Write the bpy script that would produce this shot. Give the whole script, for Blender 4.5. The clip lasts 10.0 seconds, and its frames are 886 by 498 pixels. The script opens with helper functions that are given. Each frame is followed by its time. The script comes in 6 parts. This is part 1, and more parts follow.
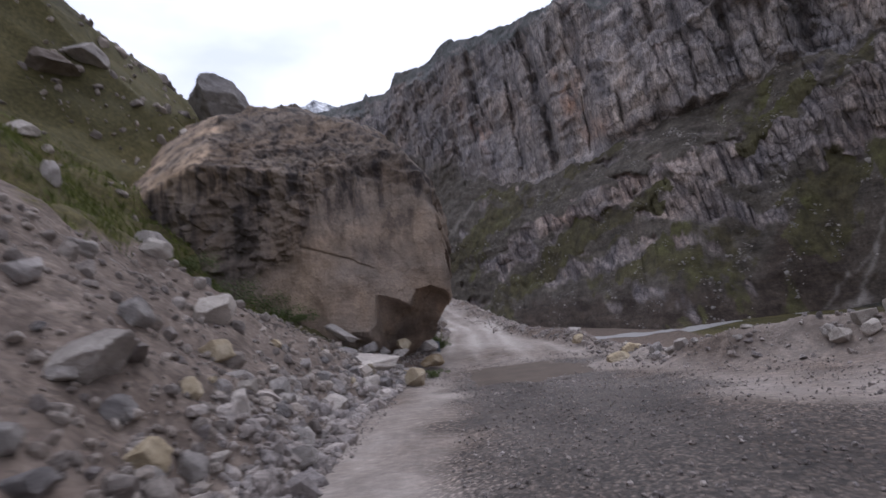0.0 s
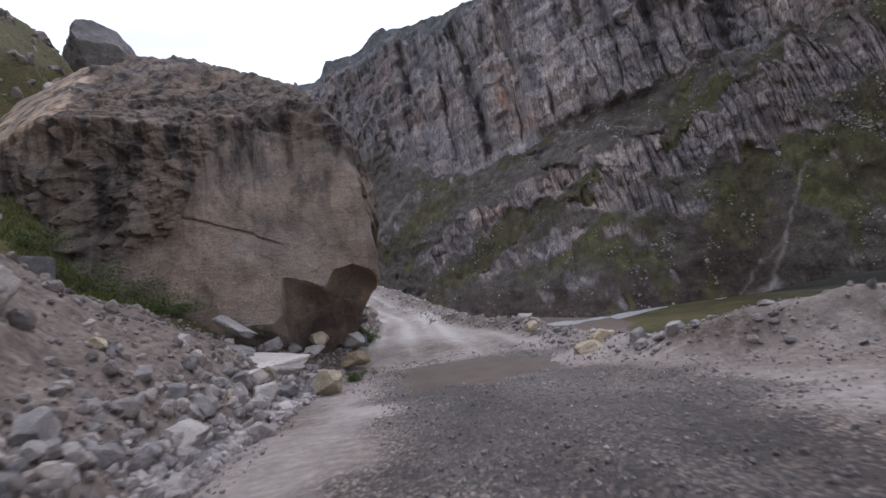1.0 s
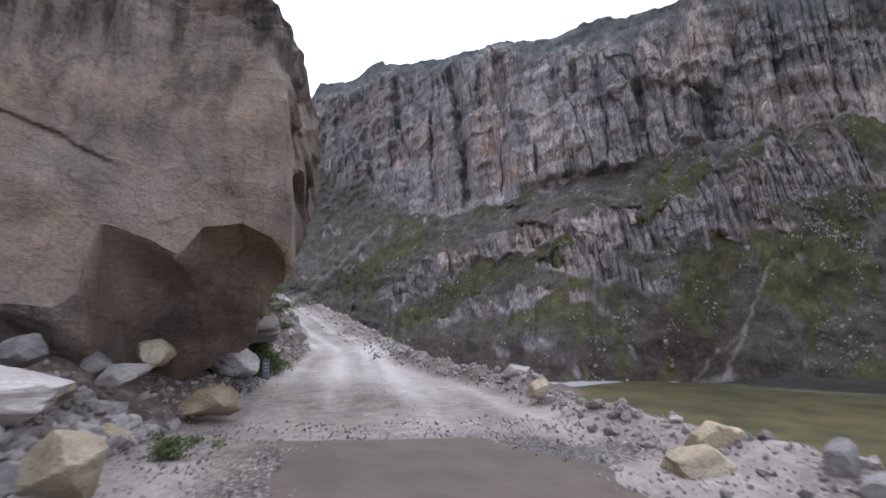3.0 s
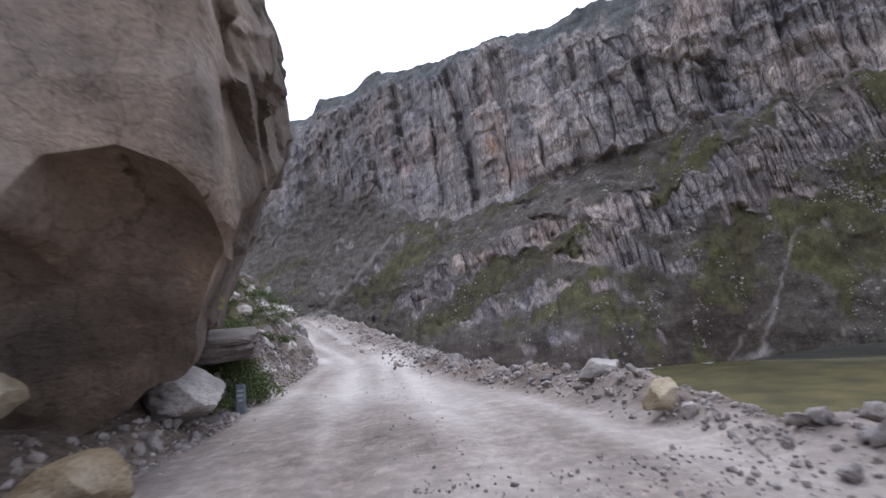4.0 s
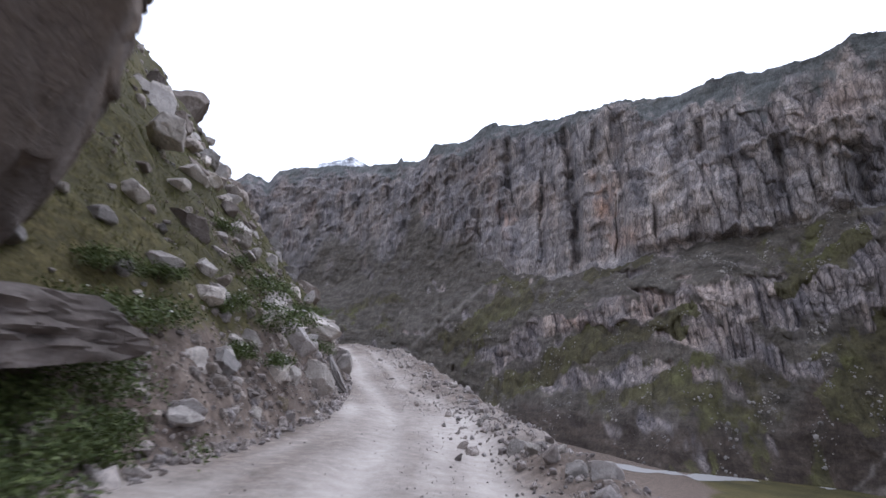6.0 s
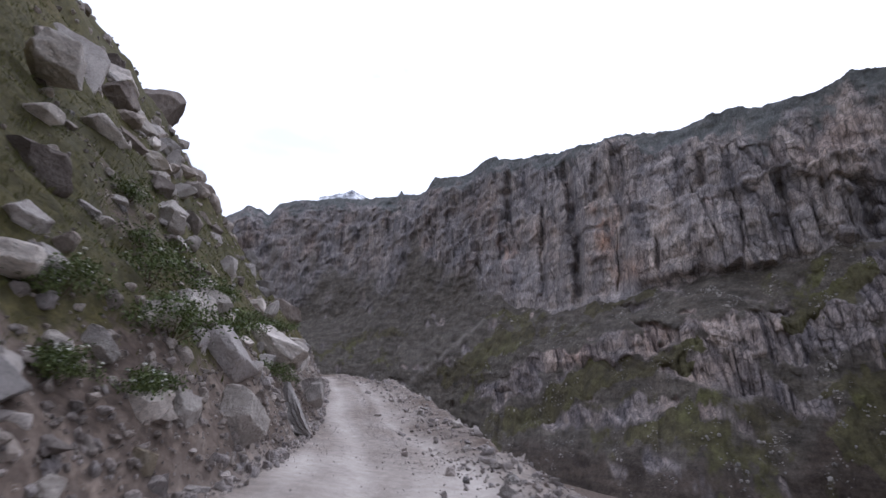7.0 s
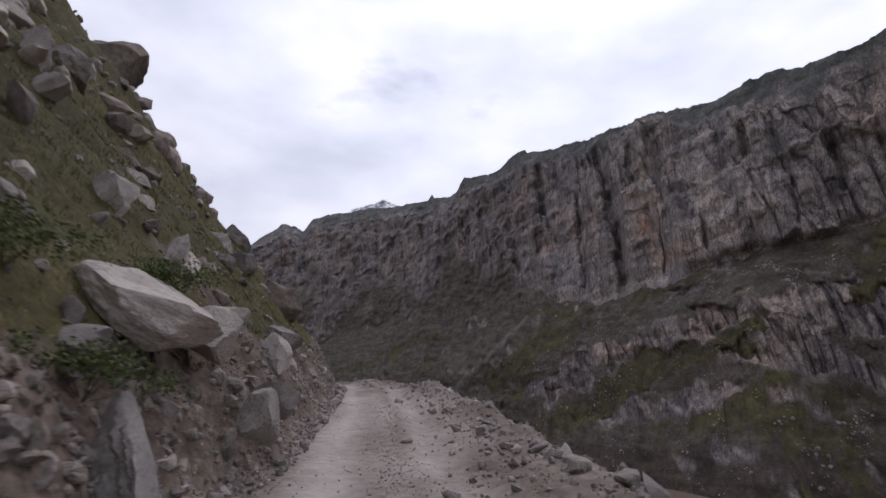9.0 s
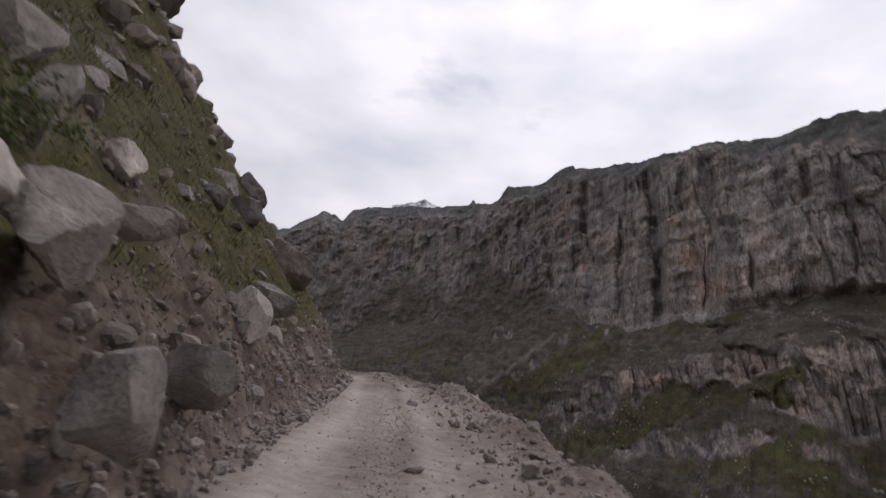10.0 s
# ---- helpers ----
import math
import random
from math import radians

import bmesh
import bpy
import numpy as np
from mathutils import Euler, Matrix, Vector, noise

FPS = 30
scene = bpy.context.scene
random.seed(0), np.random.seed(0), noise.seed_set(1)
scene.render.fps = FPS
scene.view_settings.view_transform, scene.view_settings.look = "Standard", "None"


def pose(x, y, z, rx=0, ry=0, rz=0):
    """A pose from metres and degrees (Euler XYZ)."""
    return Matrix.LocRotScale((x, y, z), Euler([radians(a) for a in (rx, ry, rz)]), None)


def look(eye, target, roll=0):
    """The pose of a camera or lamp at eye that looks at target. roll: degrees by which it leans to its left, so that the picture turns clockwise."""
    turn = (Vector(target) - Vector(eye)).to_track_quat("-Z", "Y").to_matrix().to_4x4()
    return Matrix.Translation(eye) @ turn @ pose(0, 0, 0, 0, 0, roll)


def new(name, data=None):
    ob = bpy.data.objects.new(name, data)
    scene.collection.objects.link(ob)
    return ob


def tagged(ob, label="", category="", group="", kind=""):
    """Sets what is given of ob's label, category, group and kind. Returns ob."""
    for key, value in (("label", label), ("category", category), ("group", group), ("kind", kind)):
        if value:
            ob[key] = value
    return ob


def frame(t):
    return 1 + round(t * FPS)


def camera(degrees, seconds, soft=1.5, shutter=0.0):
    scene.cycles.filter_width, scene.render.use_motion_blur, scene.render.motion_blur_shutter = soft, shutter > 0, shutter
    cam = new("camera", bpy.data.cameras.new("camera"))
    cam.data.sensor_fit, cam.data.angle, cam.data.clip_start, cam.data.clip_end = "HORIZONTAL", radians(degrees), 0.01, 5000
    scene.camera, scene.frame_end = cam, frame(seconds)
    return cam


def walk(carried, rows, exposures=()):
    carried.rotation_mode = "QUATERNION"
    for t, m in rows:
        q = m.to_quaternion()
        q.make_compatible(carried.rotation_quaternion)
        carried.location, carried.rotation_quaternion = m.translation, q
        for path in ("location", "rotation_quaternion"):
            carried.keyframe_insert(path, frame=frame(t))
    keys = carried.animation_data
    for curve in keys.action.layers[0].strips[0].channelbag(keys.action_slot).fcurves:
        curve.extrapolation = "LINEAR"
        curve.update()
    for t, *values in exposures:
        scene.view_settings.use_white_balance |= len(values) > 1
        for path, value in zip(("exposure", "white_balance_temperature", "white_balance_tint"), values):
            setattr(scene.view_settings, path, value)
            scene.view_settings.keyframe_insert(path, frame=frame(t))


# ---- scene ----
cam = camera(76.6, 10.0, soft=1.5, shutter=0.4)
PATH = [
    (0, (0.001, 0.000, 2.058), (0.065, 9.969, 2.839), -7.01),
    (0.5, (0.090, 2.658, 1.814), (0.719, 12.628, 2.258), -4.83),
    (1, (0.287, 5.271, 1.532), (1.486, 15.186, 2.034), -7.96),
    (1.5, (0.554, 7.742, 1.274), (2.145, 17.590, 1.976), -3.39),
    (2, (0.829, 10.124, 1.061), (2.352, 20.007, 0.980), -5.89),
    (2.5, (1.089, 12.448, 0.905), (2.839, 22.250, 1.831), -0.14),
    (2.7, (1.198, 13.441, 0.828), (3.009, 23.223, 1.846), 0.36),
    (3.8, (1.778, 19.456, 0.301), (3.617, 29.097, 2.214), 3.89),
    (4, (1.927, 20.547, 0.274), (3.524, 30.333, 1.574), -4.35),
    (4.5, (2.189, 23.140, 0.198), (3.546, 32.812, 2.346), 0.14),
    (5, (2.381, 25.796, 0.177), (2.791, 35.466, 2.693), 2.75),
    (5.5, (2.556, 28.700, 0.155), (2.517, 38.391, 2.620), 1.13),
    (5.7, (2.621, 29.881, 0.145), (2.469, 39.639, 2.329), 3.70),
    (6.8, (2.786, 36.457, 0.130), (2.720, 46.141, 2.623), 7.60),
    (7, (2.765, 37.676, 0.132), (2.617, 47.283, 2.906), 6.54),
    (7.5, (2.664, 40.753, 0.185), (2.344, 50.344, 2.995), 5.77),
    (8, (2.539, 43.582, 0.187), (2.081, 53.102, 3.214), 5.80),
    (8.5, (2.396, 46.273, 0.313), (1.822, 55.793, 3.319), 3.43),
    (9, (2.215, 48.886, 0.417), (1.440, 58.459, 3.203), 2.52),
    (9.5, (1.944, 51.437, 0.507), (0.948, 61.014, 3.208), 4.70),
    (10, (1.542, 53.952, 0.577), (0.144, 63.451, 3.373), 10.75),
]
walk(cam, [(t, look(eye, target, roll)) for t, eye, target, roll in PATH],
     exposures=[(0.0, -0.36, 5750, 18), (1.0, -0.12, 5650, 16), (2.5, 0.3, 5550, 14.5), (4.5, 0.42, 5550, 15), (5.5, 0.28, 5550, 15), (7.5, -0.27, 5650, 18), (9.0, -0.71, 6000, 18.5), (10.0, -0.81, 6400, 18)])

# ---- light: a bright broken overcast, the sun veiled by cloud ahead of the car ----
SUN_AZ, SUN_EL = 12.0, 56.0
world = bpy.data.worlds.new("world")
scene.world = world
world.use_nodes = True
wn, wl = world.node_tree.nodes, world.node_tree.links
wn.clear()
w_out = wn.new("ShaderNodeOutputWorld")
w_mix = wn.new("ShaderNodeMixShader")
w_sky = wn.new("ShaderNodeTexSky")
w_sky.sky_type, w_sky.sun_disc = "NISHITA", False
w_sky.sun_elevation, w_sky.sun_rotation = radians(SUN_EL), radians(SUN_AZ)
w_sky.altitude = 3500
w_b1, w_b2 = wn.new("ShaderNodeBackground"), wn.new("ShaderNodeBackground")
w_b1.inputs["Strength"].default_value = 0.13
w_b2.inputs["Strength"].default_value = 1.0
w_tc, w_map = wn.new("ShaderNodeTexCoord"), wn.new("ShaderNodeMapping")
w_map.inputs["Scale"].default_value = (1.0, 1.0, 2.2)
w_map.inputs["Location"].default_value = (5.3, 1.7, 0.6)
w_n, w_n2 = wn.new("ShaderNodeTexNoise"), wn.new("ShaderNodeTexNoise")
w_n.inputs["Scale"].default_value, w_n.inputs["Detail"].default_value = 2.2, 7.0
w_n2.inputs["Scale"].default_value, w_n2.inputs["Detail"].default_value = 3.6, 6.0
w_r, w_r2 = wn.new("ShaderNodeValToRGB"), wn.new("ShaderNodeValToRGB")
w_r.color_ramp.elements[0].position, w_r.color_ramp.elements[1].position = 0.10, 0.30
w_r2.color_ramp.elements[0].position, w_r2.color_ramp.elements[1].position = 0.30, 0.62
w_r2.color_ramp.elements[0].color = (1.0, 1.05, 1.14, 1)
w_r2.color_ramp.elements[1].color = (1.42, 1.43, 1.46, 1)
wl.new(w_tc.outputs["Generated"], w_map.inputs["Vector"])
wl.new(w_map.outputs["Vector"], w_n.inputs["Vector"])
wl.new(w_map.outputs["Vector"], w_n2.inputs["Vector"])
wl.new(w_n.outputs["Fac"], w_r.inputs["Fac"])
wl.new(w_n2.outputs["Fac"], w_r2.inputs["Fac"])
wl.new(w_sky.outputs["Color"], w_b1.inputs["Color"])
w_dot, w_gl, w_mul = wn.new("ShaderNodeVectorMath"), wn.new("ShaderNodeMapRange"), wn.new("ShaderNodeVectorMath")
w_dot.operation, w_mul.operation = "DOT_PRODUCT", "SCALE"
w_dot.inputs[1].default_value = (math.sin(radians(SUN_AZ)) * math.cos(radians(SUN_EL)), math.cos(radians(SUN_AZ)) * math.cos(radians(SUN_EL)), math.sin(radians(SUN_EL)))
wl.new(w_tc.outputs["Generated"], w_dot.inputs[0])
w_gl.inputs["From Min"].default_value, w_gl.inputs["From Max"].default_value = 0.45, 0.95
w_gl.inputs["To Min"].default_value, w_gl.inputs["To Max"].default_value = 0.82, 1.25
wl.new(w_dot.outputs["Value"], w_gl.inputs["Value"])
wl.new(w_r2.outputs["Color"], w_mul.inputs[0])
wl.new(w_gl.outputs["Result"], w_mul.inputs["Scale"])
wl.new(w_mul.outputs["Vector"], w_b2.inputs["Color"])
wl.new(w_r.outputs["Color"], w_mix.inputs["Fac"])
wl.new(w_b1.outputs["Background"], w_mix.inputs[1])
wl.new(w_b2.outputs["Background"], w_mix.inputs[2])
wl.new(w_mix.outputs["Shader"], w_out.inputs["Surface"])

sun = new("sun", bpy.data.lights.new("sun", "SUN"))
sun.data.energy, sun.data.angle, sun.data.color = 1.3, radians(18), (1.0, 0.96, 0.90)
sa, se = radians(SUN_AZ), radians(SUN_EL)
sun.matrix_world = look((0, 0, 200), Vector((0, 0, 200)) - Vector((math.sin(sa) * math.cos(se), math.cos(sa) * math.cos(se), math.sin(se))))


# ---- noise on arrays ----
def hash3(ix, iy, iz, seed):
    h = (ix * 374761393 + iy * 668265263 + iz * 2147483647 + seed * 1274126177) & 0xFFFFFFFF
    h = ((h ^ (h >> 13)) * 1274126177) & 0xFFFFFFFF
    h = ((h ^ (h >> 16)) * 2246822519) & 0xFFFFFFFF
    return ((h ^ (h >> 15)) & 0xFFFFFF) * (1.0 / 0xFFFFFF)


def vnoise(x, y, z=None, seed=0):
    """Smooth value noise, -1 to 1; with no z, in the plane."""
    x, y = np.broadcast_arrays(np.asarray(x, float), np.asarray(y, float))
    flat = z is None or np.ndim(z) == 0
    fx, fy = np.floor(x), np.floor(y)
    u, v = x - fx, y - fy
    u, v = u * u * (3 - 2 * u), v * v * (3 - 2 * v)
    fx, fy = fx.astype(np.int64), fy.astype(np.int64)
    if not flat:
        z = np.asarray(z, float)
        fz = np.floor(z)
        w = z - fz
        w = w * w * (3 - 2 * w)
        fz = fz.astype(np.int64)
    total = 0.0
    for c in (0,) if flat else (0, 1):
        third = np.int64(0) if flat else fz + c
        low = (1 - u) * hash3(fx, fy, third, seed) + u * hash3(fx + 1, fy, third, seed)
        top = (1 - u) * hash3(fx, fy + 1, third, seed) + u * hash3(fx + 1, fy + 1, third, seed)
        layer = (1 - v) * low + v * top
        total = layer if flat else total + (w if c else 1 - w) * layer
    return 2 * total - 1


def blocks(a, h, wide, tall, seed):
    """Upright jointed columns: one protrusion, 0 to 1, for each length of each column."""
    a = a / wide + 0.35 * vnoise(a / wide * 0.7, h / tall * 0.8, None, seed + 5)
    ca = np.floor(a).astype(np.int64)
    off = hash3(ca, ca * 0 + 7, np.int64(0), seed)
    ch = np.floor(h / tall * (0.7 + 0.8 * off) + 9 * off).astype(np.int64)
    u = a - np.floor(a)
    groove = np.clip(np.minimum(u, 1 - u) / 0.16, 0, 1)
    return hash3(ca, ch, np.int64(3), seed) * 0.75 + 0.25 * groove - 0.35 * (1 - groove)


def fbm(x, y, z=None, seed=0, octaves=4, gain=0.5):
    total, amp, f = 0.0, 1.0, 1.0
    for o in range(octaves):
        total = total + amp * vnoise(np.asarray(x) * f, np.asarray(y) * f, None if z is None or np.ndim(z) == 0 else np.asarray(z) * f, seed + 17 * o)
        amp, f = amp * gain, f * 2.03
    return total


def ridged(x, y, z=None, seed=0, octaves=3):
    total, amp, f = 0.0, 1.0, 1.0
    for o in range(octaves):
        total = total + amp * (1 - 2 * np.abs(vnoise(np.asarray(x) * f, np.asarray(y) * f, None if z is None or np.ndim(z) == 0 else np.asarray(z) * f, seed + 31 * o)))
        amp, f = amp * 0.5, f * 2.1
    return total


def ramp(v, lo, hi):
    k = np.clip((v - lo) / (hi - lo), 0, 1)
    return k * k * (3 - 2 * k)


# ---- materials ----
def material(name, rough=0.9):
    m = bpy.data.materials.new(name)
    m.use_nodes = True
    b = m.node_tree.nodes["Principled BSDF"]
    b.inputs["Roughness"].default_value = rough
    b.inputs["Specular IOR Level"].default_value = 0.25
    return m, m.node_tree.nodes, m.node_tree.links, b


def tex_noise(n, l, vec, scale, detail=6.0, rough=0.6):
    t = n.new("ShaderNodeTexNoise")
    t.inputs["Scale"].default_value, t.inputs["Detail"].default_value, t.inputs["Roughness"].default_value = scale, detail, rough
    if vec is not None:
        l.new(vec, t.inputs["Vector"])
    return t.outputs["Fac"]


def colours(n, l, fac, stops):
    r = n.new("ShaderNodeValToRGB")
    e = r.color_ramp.elements
    while len(e) < len(stops):
        e.new(0.5)
    for k, (p, c) in enumerate(stops):
        e[k].position, e[k].color = p, (*c, 1)
    l.new(fac, r.inputs["Fac"])
    return r.outputs["Color"]


def mixed(n, l, fac, a, b, kind="MIX"):
    m = n.new("ShaderNodeMix")
    m.data_type, m.blend_type = "RGBA", kind
    for sock, v in ((m.inputs[0], fac), (m.inputs[6], a), (m.inputs[7], b)):
        if isinstance(v, bpy.types.NodeSocket):
            l.new(v, sock)
        elif isinstance(v, tuple):
            sock.default_value = (*v, 1)
        else:
            sock.default_value = v
    return m.outputs[2]


def arith(n, l, op, a, b):
    m = n.new("ShaderNodeMath")
    m.operation = op
    for sock, v in ((m.inputs[0], a), (m.inputs[1], b)):
        if isinstance(v, bpy.types.NodeSocket):
            l.new(v, sock)
        else:
            sock.default_value = v
    m.use_clamp = False
    return m.outputs[0]


def place(n, l, scale=(1, 1, 1)):
    tc, mp = n.new("ShaderNodeTexCoord"), n.new("ShaderNodeMapping")
    mp.inputs["Scale"].default_value = scale
    l.new(tc.outputs["Object"], mp.inputs["Vector"])
    return mp.outputs["Vector"]


def bumped(n, l, b, height, strength, dist):
    k = n.new("ShaderNodeBump")
    k.inputs["Strength"].default_value, k.inputs["Distance"].default_value = strength, dist
    l.new(height, k.inputs["Height"])
    l.new(k.outputs["Normal"], b.inputs["Normal"])


def attr(n, name):
    a = n.new("ShaderNodeAttribute")
    a.attribute_name = name
    return a.outputs["Fac"]


def make_rock(name, dark, mid, light, per="object", grain=9.0, streaks=0.0, rough=0.92, lichen=None, cracks=True):
    m, n, l, b = material(name, rough)
    v = place(n, l)
    big = tex_noise(n, l, v, grain * 0.12, 5)
    fine = tex_noise(n, l, v, grain * 2.2, 8, 0.7)
    col = colours(n, l, big, [(0.32, dark), (0.5, mid), (0.68, light)])
    speck = colours(n, l, fine, [(0.3, (0.55, 0.55, 0.55)), (0.5, (0.95, 0.95, 0.95)), (0.72, (1.25, 1.22, 1.18))])
    col = mixed(n, l, 0.75, col, speck, "MULTIPLY")
    ck = n.new("ShaderNodeTexVoronoi")
    ck.feature = "DISTANCE_TO_EDGE"
    ck.inputs["Scale"].default_value = grain * 0.16
    warp = n.new("ShaderNodeVectorMath")
    warp.operation = "ADD"
    wn_ = n.new("ShaderNodeTexNoise")
    wn_.inputs["Scale"].default_value, wn_.inputs["Detail"].default_value = grain * 0.3, 5.0
    l.new(v, wn_.inputs["Vector"])
    l.new(v, warp.inputs[0])
    l.new(wn_.outputs["Color"], warp.inputs[1])
    l.new(warp.outputs["Vector"], ck.inputs["Vector"])
    cr = colours(n, l, ck.outputs["Distance"], [(0.0, (0.45, 0.43, 0.42)), (0.018, (1, 1, 1))])
    col = mixed(n, l, 0.6 if cracks else 0.0, col, cr, "MULTIPLY")
    if streaks:
        sv = place(n, l, (1.5, 1.5, 0.10))
        s = tex_noise(n, l, sv, 0.9, 5, 0.65)
        sc = colours(n, l, s, [(0.40, (0.24, 0.24, 0.27)), (0.47, (0.66, 0.65, 0.66)), (0.54, (1.06, 1.04, 1.0))])
        # rain-water stains run down from the top of the rock
        tc2, sep = n.new("ShaderNodeTexCoord"), n.new("ShaderNodeSeparateXYZ")
        l.new(tc2.outputs["Object"], sep.inputs["Vector"])
        up = n.new("ShaderNodeMapRange")
        up.inputs["From Min"].default_value, up.inputs["From Max"].default_value = 3.6, 8.2
        up.inputs["To Min"].default_value, up.inputs["To Max"].default_value = 0.15, streaks
        l.new(sep.outputs["Z"], up.inputs["Value"])
        col = mixed(n, l, up.outputs["Result"], col, sc, "MULTIPLY")
        tan = tex_noise(n, l, v, 0.22, 4)
        col = mixed(n, l, 1.0, col, colours(n, l, tan, [(0.42, (0.86, 0.88, 0.92)), (0.6, (1.08, 1.02, 0.95))]), "MULTIPLY")
    if streaks:
        # freshly split plates paler than weathered ones; road-side shade is put in too
        col = mixed(n, l, 1.0, col, colours(n, l, attr(n, "fresh_and_shade"), [(0.0, (0.66, 0.64, 0.64)), (0.5, (1.0, 1.0, 1.0)), (1.0, (1.75, 1.68, 1.58))]), "MULTIPLY")
        # scars where thin flakes have come off, and pits
        fl = tex_noise(n, l, place(n, l, (1.9, 1.9, 3.2)), 1.3, 6, 0.72)
        col = mixed(n, l, 0.75, col, colours(n, l, fl, [(0.30, (0.58, 0.56, 0.55)), (0.40, (0.95, 0.95, 0.95)), (0.58, (1.0, 1.0, 1.0)), (0.68, (1.42, 1.38, 1.32))]), "MULTIPLY")
    if lichen:
        s = tex_noise(n, l, v, grain * 0.35, 6, 0.7)
        k = colours(n, l, s, [(0.46, (0, 0, 0)), (0.62, (1, 1, 1))])
        col = mixed(n, l, k, col, lichen)
    if per == "object":
        r = n.new("ShaderNodeObjectInfo").outputs["Random"]
    else:
        r = n.new("ShaderNodeNewGeometry").outputs["Random Per Island"]
    tint = colours(n, l, r, [(0.0, (0.74, 0.72, 0.73)), (0.45, (1.0, 0.97, 0.95)), (1.0, (1.34, 1.28, 1.22))])
    col = mixed(n, l, 1.0, col, tint, "MULTIPLY")
    l.new(col, b.inputs["Base Color"])
    h = arith(n, l, "ADD", arith(n, l, "MULTIPLY", big, 2.0), fine)
    if streaks:
        h = arith(n, l, "ADD", h, arith(n, l, "MULTIPLY", fl, 2.2))
    bumped(n, l, b, h, 0.8, 0.07)
    return m


M_STONE = make_rock("grey_granite", (0.185, 0.175, 0.172), (0.285, 0.268, 0.258), (0.40, 0.378, 0.358))
M_PALE = make_rock("pale_granite", (0.37, 0.338, 0.312), (0.48, 0.445, 0.415), (0.60, 0.56, 0.525))
M_TAN = make_rock("tan_weathered_granite", (0.27, 0.247, 0.225), (0.355, 0.328, 0.302), (0.45, 0.418, 0.388))
M_OCHRE = make_rock("ochre_block_stone", (0.23, 0.168, 0.092), (0.36, 0.278, 0.168), (0.48, 0.405, 0.295))
M_YELLOW = make_rock("ochre_stained_stone", (0.29, 0.238, 0.155), (0.40, 0.338, 0.240), (0.49, 0.432, 0.335))
M_BROWN = make_rock("brown_weathered_rock", (0.10, 0.085, 0.075), (0.165, 0.14, 0.125), (0.235, 0.205, 0.185))
M_GRAVEL = make_rock("loose_gravel", (0.22, 0.195, 0.184), (0.34, 0.308, 0.292), (0.46, 0.425, 0.405), per="island")
M_PEBBLE = make_rock("wet_stream_gravel", (0.15, 0.135, 0.13), (0.30, 0.272, 0.258), (0.52, 0.48, 0.455), per="island")
M_DEBRIS = make_rock("cliff_fall_blocks", (0.19, 0.18, 0.17), (0.28, 0.265, 0.25), (0.38, 0.36, 0.34), per="island", grain=1.5)
M_RUBBLE = make_rock("hillside_rubble", (0.17, 0.148, 0.132), (0.28, 0.248, 0.224), (0.41, 0.372, 0.34), per="island")
M_GIANT = make_rock("giant_boulder_rock", (0.130, 0.110, 0.095), (0.186, 0.157, 0.134), (0.246, 0.207, 0.176), grain=5.0, streaks=0.95)


